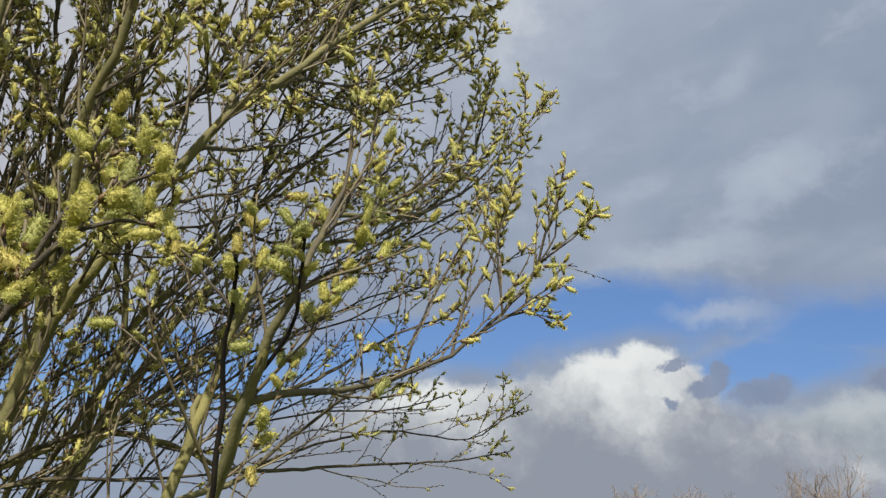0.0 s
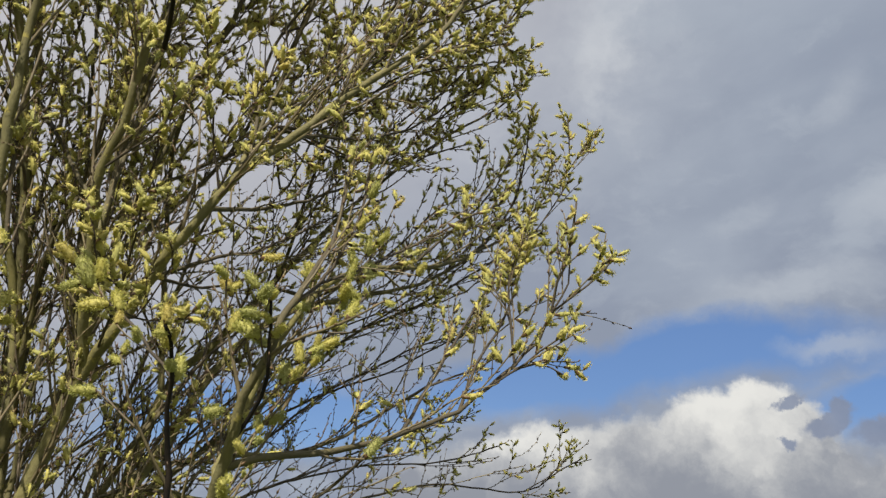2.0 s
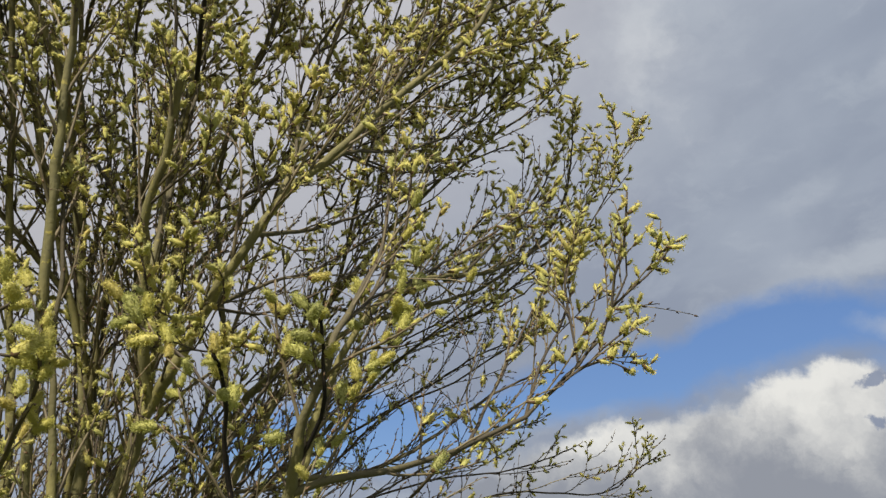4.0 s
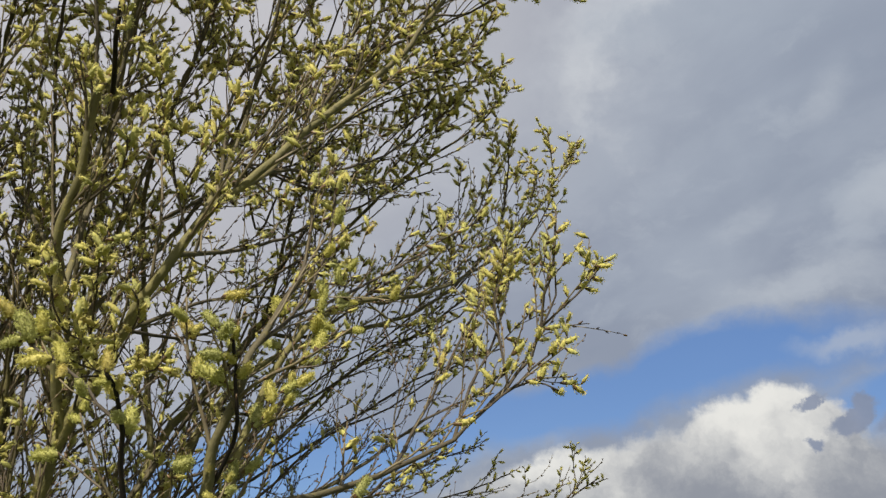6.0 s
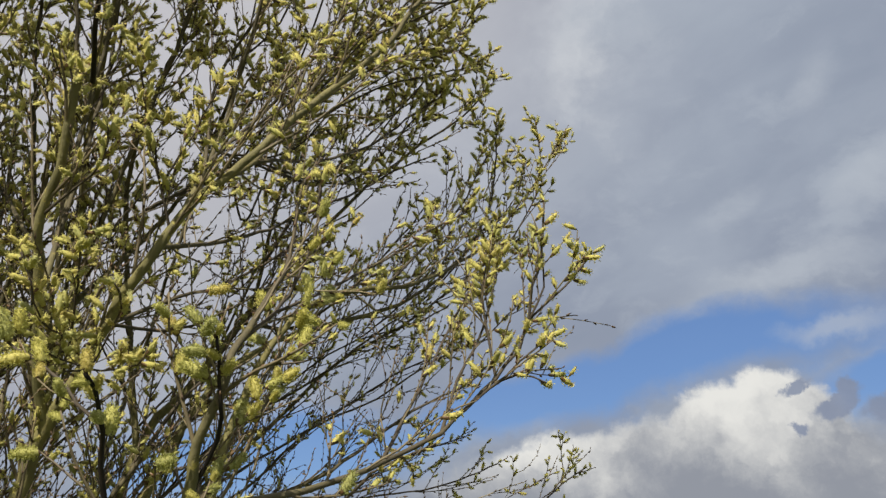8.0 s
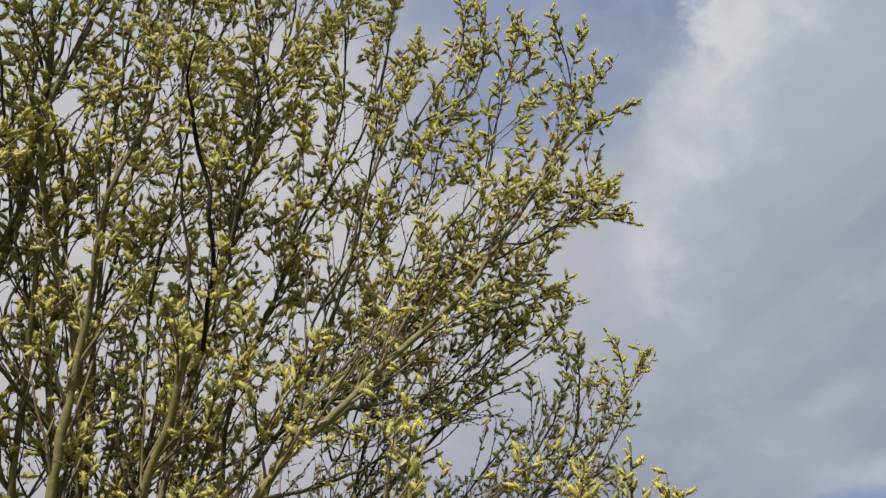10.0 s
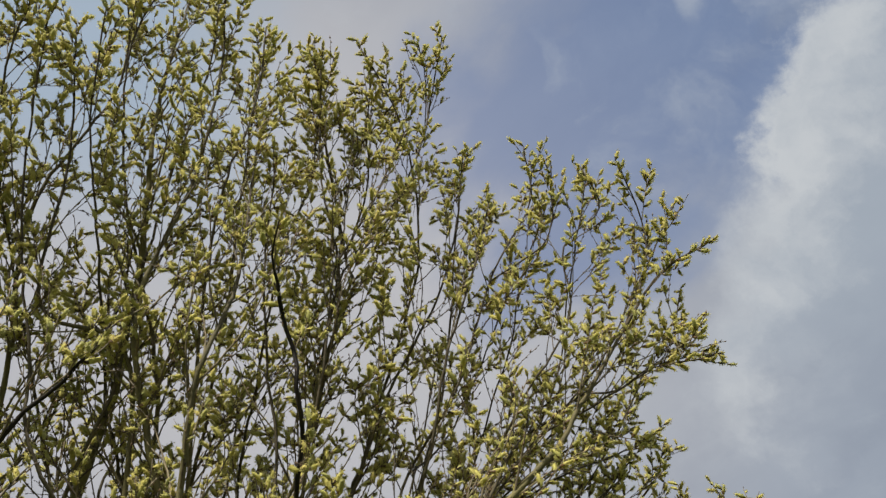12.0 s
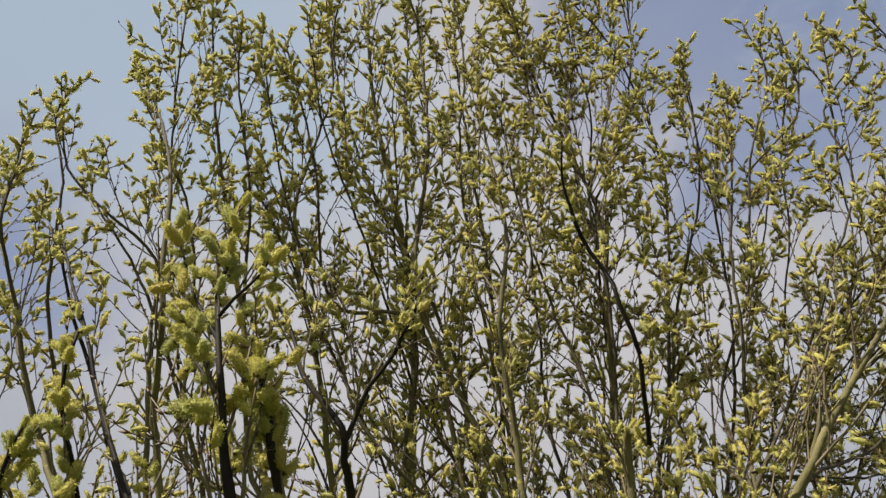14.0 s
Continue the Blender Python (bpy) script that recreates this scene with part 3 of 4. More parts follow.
limb([(-0.45, 1.58, 2.33), (-0.45, 1.59, 2.71), (-0.29, 1.53, 2.93), (-0.17, 1.47, 3.25), (-0.05, 1.45, 3.48), (-0.04, 1.36, 3.67)], 0.013, 0.003, rooted=False, thick=0.72)
limb([(-0.17, 1.47, 3.25), (-0.01, 1.48, 3.39), (0.03, 1.39, 3.59)], 0.006, 0.003, rooted=False, thick=0.65)
limb([(-0.40, 1.58, 2.40), (-0.29, 1.63, 2.71), (-0.13, 1.54, 2.87), (0.01, 1.51, 3.08), (0.03, 1.45, 3.28), (0.14, 1.42, 3.38), (0.11, 1.35, 3.50)], 0.013, 0.003, rooted=False, thick=0.7)
limb([(-0.36, 1.58, 2.44), (-0.24, 1.64, 2.71), (-0.09, 1.59, 2.82), (0.08, 1.58, 3.00), (0.20, 1.55, 3.18), (0.25, 1.51, 3.36), (0.22, 1.40, 3.51)], 0.012, 0.003, rooted=False, thick=0.7)
limb([(0.11, 1.55, 3.03), (0.23, 1.54, 3.26), (0.34, 1.49, 3.42)], 0.006, 0.003, rooted=False, thick=0.65)
limb([(-0.50, 1.58, 2.27), (-0.35, 1.77, 2.65), (-0.14, 1.82, 2.83), (0.03, 1.97, 2.97), (0.19, 2.12, 3.11)], 0.01, 0.003, rooted=False)
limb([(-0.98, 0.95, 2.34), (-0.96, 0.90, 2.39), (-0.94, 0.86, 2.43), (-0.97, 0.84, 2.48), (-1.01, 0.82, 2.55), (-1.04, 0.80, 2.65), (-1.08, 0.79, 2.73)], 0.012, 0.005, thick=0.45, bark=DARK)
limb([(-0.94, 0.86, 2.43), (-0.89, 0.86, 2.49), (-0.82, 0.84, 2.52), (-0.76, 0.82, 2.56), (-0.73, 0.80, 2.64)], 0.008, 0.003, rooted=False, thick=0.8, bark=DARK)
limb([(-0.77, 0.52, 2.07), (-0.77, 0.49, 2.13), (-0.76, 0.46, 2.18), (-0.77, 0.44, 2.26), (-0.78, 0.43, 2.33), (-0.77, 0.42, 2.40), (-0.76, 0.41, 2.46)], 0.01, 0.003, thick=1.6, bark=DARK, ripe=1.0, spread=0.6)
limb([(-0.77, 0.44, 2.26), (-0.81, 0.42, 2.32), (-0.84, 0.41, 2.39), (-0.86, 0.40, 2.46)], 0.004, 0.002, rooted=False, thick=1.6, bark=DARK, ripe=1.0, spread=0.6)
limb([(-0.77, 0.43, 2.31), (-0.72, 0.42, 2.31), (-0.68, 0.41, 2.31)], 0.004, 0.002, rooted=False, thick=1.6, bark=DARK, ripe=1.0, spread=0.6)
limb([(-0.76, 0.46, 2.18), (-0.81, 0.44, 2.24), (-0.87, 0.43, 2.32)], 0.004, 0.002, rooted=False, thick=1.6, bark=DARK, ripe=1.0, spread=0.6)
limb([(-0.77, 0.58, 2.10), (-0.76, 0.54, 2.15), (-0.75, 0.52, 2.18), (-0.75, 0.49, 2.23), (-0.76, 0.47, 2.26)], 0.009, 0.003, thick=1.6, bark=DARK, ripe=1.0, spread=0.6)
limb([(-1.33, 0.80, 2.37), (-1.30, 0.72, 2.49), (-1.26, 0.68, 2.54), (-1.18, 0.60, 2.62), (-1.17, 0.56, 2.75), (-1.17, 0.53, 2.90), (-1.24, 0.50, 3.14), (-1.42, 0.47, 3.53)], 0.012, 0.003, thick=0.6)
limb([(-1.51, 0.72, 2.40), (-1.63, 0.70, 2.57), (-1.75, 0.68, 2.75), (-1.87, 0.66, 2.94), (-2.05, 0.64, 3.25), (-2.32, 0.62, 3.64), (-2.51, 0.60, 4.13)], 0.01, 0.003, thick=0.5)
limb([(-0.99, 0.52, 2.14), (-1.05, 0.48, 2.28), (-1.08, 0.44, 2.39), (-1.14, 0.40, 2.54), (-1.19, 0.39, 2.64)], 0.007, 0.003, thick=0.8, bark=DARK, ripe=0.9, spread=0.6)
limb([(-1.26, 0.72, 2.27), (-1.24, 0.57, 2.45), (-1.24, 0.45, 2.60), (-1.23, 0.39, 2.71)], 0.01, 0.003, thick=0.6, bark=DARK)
limb([(-1.63, 0.79, 2.47), (-1.64, 0.64, 2.66), (-1.62, 0.51, 2.85), (-1.57, 0.40, 2.95), (-1.54, 0.36, 3.13)], 0.012, 0.004, thick=0.5)
limb([(-1.47, 0.92, 2.35), (-1.45, 0.82, 2.60), (-1.40, 0.72, 2.82), (-1.38, 0.67, 2.95), (-1.43, 0.55, 3.03), (-1.50, 0.45, 3.14), (-1.48, 0.38, 3.25), (-1.47, 0.33, 3.34)], 0.012, 0.003, thick=0.55)
limb([(-1.51, 1.08, 2.56), (-1.47, 0.83, 2.83), (-1.51, 0.68, 3.04), (-1.56, 0.55, 3.19), (-1.54, 0.53, 3.36)], 0.011, 0.003, thick=0.6)
limb([(-1.35, 1.12, 2.52), (-1.32, 0.92, 2.92), (-1.32, 0.74, 3.31), (-1.29, 0.59, 3.63), (-1.22, 0.47, 3.82)], 0.016, 0.003)
limb([(-1.32, 1.30, 2.52), (-1.27, 1.11, 2.89), (-1.26, 0.95, 3.24), (-1.08, 0.85, 3.64), (-1.02, 0.66, 3.86)], 0.014, 0.003)
limb([(-0.91, 1.63, 2.11), (-1.13, 1.34, 2.48), (-1.03, 1.20, 2.84), (-0.98, 1.09, 3.18), (-0.86, 0.91, 3.71), (-0.81, 0.79, 3.89)], 0.015, 0.003, rooted=False)
limb([(-0.90, 1.71, 1.83), (-1.06, 1.70, 2.61), (-0.95, 1.49, 2.98), (-0.88, 1.29, 3.35), (-0.80, 1.08, 3.76), (-0.72, 0.95, 3.97)], 0.017, 0.003, rooted=False)
limb([(-0.77, 1.64, 1.89), (-0.78, 1.54, 2.46), (-0.65, 1.46, 2.76), (-0.54, 1.29, 3.13), (-0.60, 1.20, 3.51), (-0.57, 1.00, 3.87)], 0.017, 0.003, rooted=False)
limb([(-0.65, 1.90, 1.94), (-0.71, 1.77, 2.53), (-0.55, 1.60, 2.87), (-0.40, 1.48, 3.33), (-0.37, 1.24, 3.65), (-0.45, 1.04, 3.87)], 0.016, 0.003, rooted=False)
limb([(-0.91, 1.66, 2.00), (-0.98, 1.40, 2.53), (-0.97, 1.27, 2.89), (-1.05, 1.02, 3.32), (-1.04, 0.80, 3.68), (-0.92, 0.68, 3.89)], 0.014, 0.003, rooted=False)
limb([(-1.35, 1.12, 2.52), (-1.53, 0.97, 2.65), (-1.44, 0.85, 2.93), (-1.39, 0.70, 3.20), (-1.43, 0.53, 3.44), (-1.42, 0.45, 3.53)], 0.011, 0.003, rooted=False, thick=0.7)
limb([(-1.35, 1.12, 2.52), (-1.43, 1.09, 2.65), (-1.35, 0.94, 2.88), (-1.26, 0.79, 3.20), (-1.19, 0.62, 3.44), (-1.13, 0.54, 3.61)], 0.011, 0.003, rooted=False)
limb([(-1.40, 1.20, 2.40), (-1.67, 1.16, 2.64), (-1.58, 0.92, 2.98), (-1.44, 0.70, 3.23), (-1.32, 0.54, 3.45), (-1.19, 0.39, 3.68)], 0.011, 0.003, rooted=False)
limb([(-1.69, 0.84, 2.53), (-1.61, 0.59, 2.83), (-1.53, 0.46, 3.12), (-1.53, 0.38, 3.28), (-1.45, 0.36, 3.35)], 0.01, 0.003, thick=0.4)
limb([(-0.91, 1.53, 2.33), (-1.10, 1.14, 2.60), (-1.15, 1.05, 2.83), (-1.17, 0.87, 3.11), (-1.13, 0.69, 3.37), (-1.09, 0.57, 3.56)], 0.013, 0.003, rooted=False, thick=0.95)
limb([(-0.63, 2.20, 1.85), (-0.52, 2.36, 1.97), (-0.31, 2.43, 2.11), (-0.08, 2.47, 2.25), (0.09, 2.45, 2.31)], 0.008, 0.003, rooted=False, bloom=0.7, ripe=0.8)
limb([(-0.55, 1.95, 2.11), (-0.46, 2.24, 2.10), (-0.24, 2.34, 2.28), (-0.05, 2.41, 2.45), (0.09, 2.36, 2.57), (0.18, 2.31, 2.67)], 0.008, 0.003, rooted=False, bloom=0.75, ripe=0.8)
limb([(-0.63, 1.82, 1.76), (-0.52, 2.17, 1.85), (-0.35, 2.28, 2.04), (-0.17, 2.29, 2.12), (0.02, 2.27, 2.23), (0.15, 2.26, 2.27)], 0.008, 0.003, rooted=False, bloom=0.7, ripe=0.8)
limb([(-0.43, 1.98, 2.29), (-0.36, 2.11, 2.28), (-0.20, 2.18, 2.43), (-0.07, 2.23, 2.60), (-0.01, 2.29, 2.72)], 0.007, 0.003, rooted=False, thick=1, bloom=0.8, ripe=0.85)
limb([(-0.53, 2.05, 1.70), (-0.33, 2.61, 1.91), (-0.09, 2.62, 2.02), (0.08, 2.62, 2.07)], 0.008, 0.003, rooted=False, bloom=0.65, ripe=0.8)
limb([(-0.40, 2.17, 1.67), (-0.40, 2.31, 1.81), (-0.20, 2.38, 1.87), (-0.05, 2.44, 1.89), (0.08, 2.49, 1.93), (0.17, 2.53, 1.97)], 0.008, 0.003, rooted=False, bloom=0.65, ripe=0.8)
limb([(-0.65, 1.90, 1.94), (-0.62, 2.14, 1.85), (-0.47, 2.15, 2.05), (-0.32, 2.24, 2.22), (-0.15, 2.23, 2.32), (-0.01, 2.28, 2.49)], 0.008, 0.003, rooted=False, bloom=0.7, ripe=0.8)
limb([(-0.77, 1.64, 1.89), (-0.69, 1.41, 2.64), (-0.70, 1.30, 2.86), (-0.69, 1.17, 3.07), (-0.68, 1.11, 3.26), (-0.67, 1.06, 3.43)], 0.01, 0.003, rooted=False, thick=0.95)
limb([(-0.46, 1.49, 2.93), (-0.37, 1.71, 2.93), (-0.24, 1.64, 3.14), (-0.14, 1.55, 3.32), (-0.14, 1.49, 3.44)], 0.008, 0.003, rooted=False, thick=0.8)
limb([(-0.58, 1.39, 3.35), (-0.50, 1.29, 3.52), (-0.47, 1.18, 3.66), (-0.43, 1.06, 3.86)], 0.006, 0.003, rooted=False)
limb([(-0.77, 1.64, 1.89), (-0.88, 1.58, 2.73), (-0.81, 1.44, 3.04), (-0.72, 1.27, 3.30), (-0.64, 1.21, 3.55), (-0.59, 1.04, 3.83)], 0.01, 0.003, rooted=False)
limb([(-0.55, 1.31, 3.11), (-0.55, 1.27, 3.34), (-0.52, 1.23, 3.62), (-0.37, 1.17, 3.80)], 0.006, 0.003, rooted=False)
limb([(-0.45, 1.58, 2.33), (-0.44, 1.86, 2.70), (-0.19, 1.66, 3.09), (-0.12, 1.56, 3.28), (-0.00, 1.45, 3.50)], 0.009, 0.003, rooted=False)
limb([(-1.63, 0.79, 2.47), (-1.83, 0.80, 2.54), (-1.80, 0.63, 2.73), (-1.68, 0.46, 2.96), (-1.64, 0.39, 3.17), (-1.58, 0.35, 3.31)], 0.009, 0.003, rooted=False)
limb([(-1.11, 0.56, 2.12), (-1.06, 0.47, 2.21), (-1.04, 0.41, 2.27), (-1.00, 0.38, 2.34)], 0.007, 0.003, thick=0.6, bark=DARK, ripe=0.9)
limb([(-1.05, 0.41, 2.04), (-1.03, 0.37, 2.13), (-1.00, 0.36, 2.18)], 0.006, 0.003, thick=0.6, bark=DARK, ripe=0.9)
limb([(-0.28, 0.83, 1.76), (-0.30, 0.83, 1.78), (-0.33, 0.84, 1.81), (-0.38, 0.85, 1.84), (-0.42, 0.86, 1.88)], 0.0042, 0.002, rooted=False, thick=0.5, spread=0.35, ripe=0.95)
limb([(-0.43, 0.80, 2.60), (-0.42, 0.74, 2.62), (-0.39, 0.69, 2.64)], 0.004, 0.002, rooted=False, thick=1.7, bark=DARK, ripe=0.88, spread=0.6)
limb([(-0.36, 1.58, 2.44), (-0.27, 1.96, 2.64), (-0.09, 1.97, 2.86), (0.05, 1.97, 3.03), (0.18, 1.94, 3.22)], 0.008, 0.003, rooted=False, thick=0.8)
limb([(-0.43, 1.98, 2.29), (-0.32, 1.88, 2.76), (-0.15, 1.88, 2.97), (0.01, 1.89, 3.13), (0.09, 1.87, 3.32)], 0.008, 0.003, rooted=False, thick=0.8)
limb([(-0.30, 2.03, 2.50), (-0.38, 2.00, 2.51), (-0.24, 2.03, 2.73), (-0.09, 2.06, 2.90), (0.02, 2.07, 2.98)], 0.007, 0.003, rooted=False)
limb([(-0.40, 1.58, 2.40), (-0.33, 1.80, 2.63), (-0.20, 1.80, 2.77), (-0.04, 1.81, 2.88), (0.10, 1.87, 2.97)], 0.007, 0.003, rooted=False)
limb([(0.14, 1.63, 2.95), (0.22, 1.60, 2.99), (0.27, 1.58, 3.08), (0.30, 1.56, 3.17)], 0.004, 0.002, rooted=False, thick=0.7)
limb([(-0.45, 1.58, 2.33), (-0.36, 1.77, 2.65), (-0.19, 1.72, 2.76), (-0.04, 1.77, 2.88), (0.09, 1.79, 3.01)], 0.008, 0.003, rooted=False, thick=0.75)
limb([(-0.36, 1.58, 2.44), (-0.21, 1.92, 2.61), (-0.05, 1.91, 2.76), (0.09, 1.88, 2.89)], 0.008, 0.003, rooted=False, thick=0.75)
limb([(-0.33, 1.29, 3.75), (-0.30, 1.19, 3.87), (-0.30, 1.10, 3.97)], 0.004, 0.002, rooted=False)
limb([(-0.06, 1.88, 2.40), (-0.13, 1.91, 2.29), (-0.02, 1.97, 2.43), (0.09, 2.11, 2.62), (0.17, 2.13, 2.78)], 0.007, 0.003, rooted=False, thick=0.8)
limb([(-0.08, 2.33, 2.35), (0.01, 2.12, 2.30), (0.16, 2.18, 2.44), (0.27, 2.21, 2.59), (0.34, 2.24, 2.75)], 0.007, 0.003, rooted=False, thick=0.7)
limb([(-1.06, 2.07, 1.69), (-0.96, 2.06, 2.06), (-0.89, 1.90, 2.79), (-0.80, 1.82, 3.10), (-0.83, 1.67, 3.41), (-0.79, 1.51, 3.71)], 0.012, 0.003, thick=0.75, bloom=0.6)
limb([(-0.96, 2.29, 1.70), (-0.87, 2.27, 2.11), (-0.73, 2.20, 2.60), (-0.54, 2.04, 3.15), (-0.45, 1.92, 3.45)], 0.012, 0.003, thick=0.75, bloom=0.6)
limb([(-0.87, 2.49, 1.70), (-0.77, 2.48, 2.06), (-0.62, 2.46, 2.48), (-0.42, 2.41, 2.83), (-0.27, 2.35, 3.07)], 0.01, 0.003, thick=0.7, bloom=0.5)
limb([(-1.18, 1.93, 1.49), (-1.10, 1.96, 1.77), (-1.01, 2.00, 2.07), (-0.90, 1.99, 2.37), (-0.76, 1.97, 2.63)], 0.01, 0.003, thick=0.7, bloom=0.45)
limb([(-1.11, 2.30, 1.50), (-1.01, 2.32, 1.78), (-0.84, 2.33, 2.06), (-0.64, 2.37, 2.30), (-0.46, 2.37, 2.51)], 0.009, 0.003, thick=0.75, bloom=0.4)
limb([(-0.91, 1.53, 2.33), (-1.24, 1.54, 2.72), (-1.15, 1.49, 3.06), (-1.07, 1.44, 3.34), (-0.94, 1.38, 3.60), (-0.89, 1.30, 3.74)], 0.009, 0.003, rooted=False, thick=0.95)
limb([(-0.66, 1.49, 2.14), (-1.14, 1.71, 2.80), (-0.96, 1.68, 3.09), (-0.80, 1.63, 3.32), (-0.61, 1.65, 3.53), (-0.55, 1.56, 3.69)], 0.009, 0.003, rooted=False, thick=0.95)
limb([(-1.10, 1.50, 2.30), (-1.42, 1.41, 2.67), (-1.37, 1.39, 2.96), (-1.33, 1.30, 3.18), (-1.20, 1.25, 3.40)], 0.009, 0.003, rooted=False, thick=0.95)
limb([(-0.91, 1.53, 2.33), (-1.09, 1.31, 2.79), (-1.07, 1.04, 3.07), (-1.06, 0.82, 3.35), (-0.98, 0.62, 3.61)], 0.012, 0.003, rooted=False)
limb([(-0.36, 1.58, 2.44), (-0.42, 1.77, 2.43), (-0.31, 1.68, 2.63), (-0.16, 1.68, 2.83), (-0.06, 1.64, 3.04), (-0.01, 1.60, 3.24), (0.13, 1.45, 3.61)], 0.018, 0.003, rooted=False, thick=0.8)
limb([(-0.52, 1.58, 2.23), (-0.60, 1.81, 2.51), (-0.44, 1.69, 2.78), (-0.35, 1.62, 3.05), (-0.29, 1.49, 3.33), (-0.23, 1.37, 3.69)], 0.014, 0.003, rooted=False, thick=0.8)
limb([(-0.82, 2.00, 1.55), (-0.75, 2.00, 1.69), (-0.67, 2.05, 1.82), (-0.57, 2.10, 1.96), (-0.41, 2.10, 2.09)], 0.01, 0.003, thick=0.6, bloom=0.25, ripe=0.8)
limb([(-0.78, 2.20, 1.56), (-0.70, 2.20, 1.70), (-0.62, 2.25, 1.86), (-0.53, 2.30, 2.04)], 0.009, 0.003, thick=0.6, bloom=0.2, ripe=0.8)
limb([(-0.83, 1.70, 1.57), (-0.74, 1.70, 1.64), (-0.62, 1.75, 1.70), (-0.55, 1.80, 1.69), (-0.48, 1.85, 1.68), (-0.38, 1.90, 1.71)], 0.009, 0.003, thick=0.6, bloom=0.3, ripe=0.8)
limb([(-0.77, 1.60, 1.57), (-0.65, 1.65, 1.60), (-0.54, 1.70, 1.61), (-0.44, 1.75, 1.63), (-0.34, 1.80, 1.65)], 0.008, 0.003, thick=0.6, bloom=0.2, ripe=0.8)
limb([(-0.75, 2.40, 1.57), (-0.67, 2.40, 1.69), (-0.59, 2.45, 1.83), (-0.49, 2.50, 2.01)], 0.008, 0.003, thick=0.6, bloom=0.2, ripe=0.8)
limb([(-0.93, 1.72, 1.75), (-0.90, 1.68, 1.87), (-0.88, 1.65, 1.97), (-0.86, 1.60, 2.10), (-0.82, 1.55, 2.21), (-0.77, 1.52, 2.29), (-0.74, 1.50, 2.39), (-0.72, 1.48, 2.52)], 0.015, 0.004, thick=0.8)
limb([(-1.03, 1.85, 1.98), (-1.04, 1.82, 2.28), (-1.03, 1.80, 2.43), (-1.03, 1.80, 2.61), (-1.04, 1.78, 2.83), (-1.02, 1.75, 3.00), (-1.02, 1.70, 3.23)], 0.012, 0.004, thick=0.7)
limb([(-0.68, 1.75, 1.75), (-0.64, 1.75, 1.83), (-0.60, 1.78, 1.91), (-0.55, 1.80, 2.01), (-0.49, 1.85, 2.10), (-0.41, 1.90, 2.23)], 0.009, 0.003, thick=0.7, bloom=0.4)
limb([(-0.54, 1.42, 2.11), (-0.49, 1.58, 2.17), (-0.43, 1.70, 2.24), (-0.32, 1.80, 2.36), (-0.20, 1.88, 2.47)], 0.007, 0.003, rooted=False, bloom=0.6, ripe=0.9)
limb([(-0.58, 1.45, 2.06), (-0.54, 1.65, 2.13), (-0.47, 1.78, 2.21), (-0.37, 1.88, 2.32), (-0.26, 1.95, 2.42)], 0.007, 0.003, rooted=False, bloom=0.5, ripe=0.9)
limb([(-0.47, 1.40, 2.21), (-0.41, 1.60, 2.30), (-0.32, 1.75, 2.42), (-0.20, 1.85, 2.53), (-0.07, 1.92, 2.64), (0.02, 1.95, 2.69)], 0.008, 0.003, rooted=False, bloom=0.7, ripe=0.9)
limb([(-0.31, 1.42, 2.41), (-0.24, 1.65, 2.52), (-0.14, 1.80, 2.65), (-0.01, 1.90, 2.81), (0.08, 1.95, 2.90)], 0.007, 0.003, rooted=False, bloom=0.8, ripe=0.9)
limb([(-0.19, 1.12, 1.99), (-0.13, 1.25, 2.05), (-0.06, 1.38, 2.15), (0.03, 1.45, 2.24), (0.10, 1.50, 2.30)], 0.006, 0.003, rooted=False, bloom=0.8, thick=0.65)
limb([(0.03, 1.41, 1.85), (0.06, 1.50, 1.96), (0.11, 1.55, 2.07), (0.14, 1.55, 2.17), (0.16, 1.55, 2.29)], 0.006, 0.003, rooted=False, bloom=0.9, thick=0.65)
limb([(-0.05, 1.34, 1.80), (-0.02, 1.50, 1.92), (0.03, 1.60, 2.05), (0.09, 1.65, 2.18), (0.13, 1.65, 2.28)], 0.006, 0.003, rooted=False, bloom=0.7, thick=0.65)
limb([(-0.76, 1.35, 1.72), (-0.77, 1.34, 1.81), (-0.78, 1.33, 1.90), (-0.79, 1.32, 1.99), (-0.79, 1.31, 2.10), (-0.80, 1.30, 2.19), (-0.80, 1.28, 2.30)], 0.014, 0.004, thick=0.8)
limb([(-0.93, 1.75, 1.76), (-0.93, 1.73, 1.90), (-0.93, 1.72, 2.04), (-0.92, 1.70, 2.18), (-0.91, 1.68, 2.26), (-0.90, 1.66, 2.37), (-0.89, 1.64, 2.48)], 0.013, 0.004, thick=0.8)
limb([(-0.84, 1.62, 1.80), (-0.84, 1.62, 1.92), (-0.85, 1.64, 2.03), (-0.86, 1.68, 2.18)], 0.009, 0.004, thick=0.8)
limb([(-1.23, 2.00, 1.90), (-1.20, 2.05, 2.07), (-1.14, 2.10, 2.16), (-1.07, 2.15, 2.26), (-0.98, 2.20, 2.40)], 0.009, 0.003, thick=1.1, bloom=0.35)
limb([(-1.33, 2.20, 1.79), (-1.29, 2.25, 1.94), (-1.21, 2.30, 2.05), (-1.10, 2.35, 2.15)], 0.009, 0.003, thick=1.2, bloom=0.3)
limb([(-1.25, 2.30, 1.79), (-1.18, 2.35, 1.91), (-1.11, 2.40, 2.04), (-1.02, 2.45, 2.15)], 0.009, 0.003, thick=1.2, bloom=0.3)
limb([(-1.36, 2.40, 1.83), (-1.40, 2.45, 2.15), (-1.43, 2.50, 2.43), (-1.41, 2.50, 2.68)], 0.009, 0.003, thick=1.2, bloom=0.35)
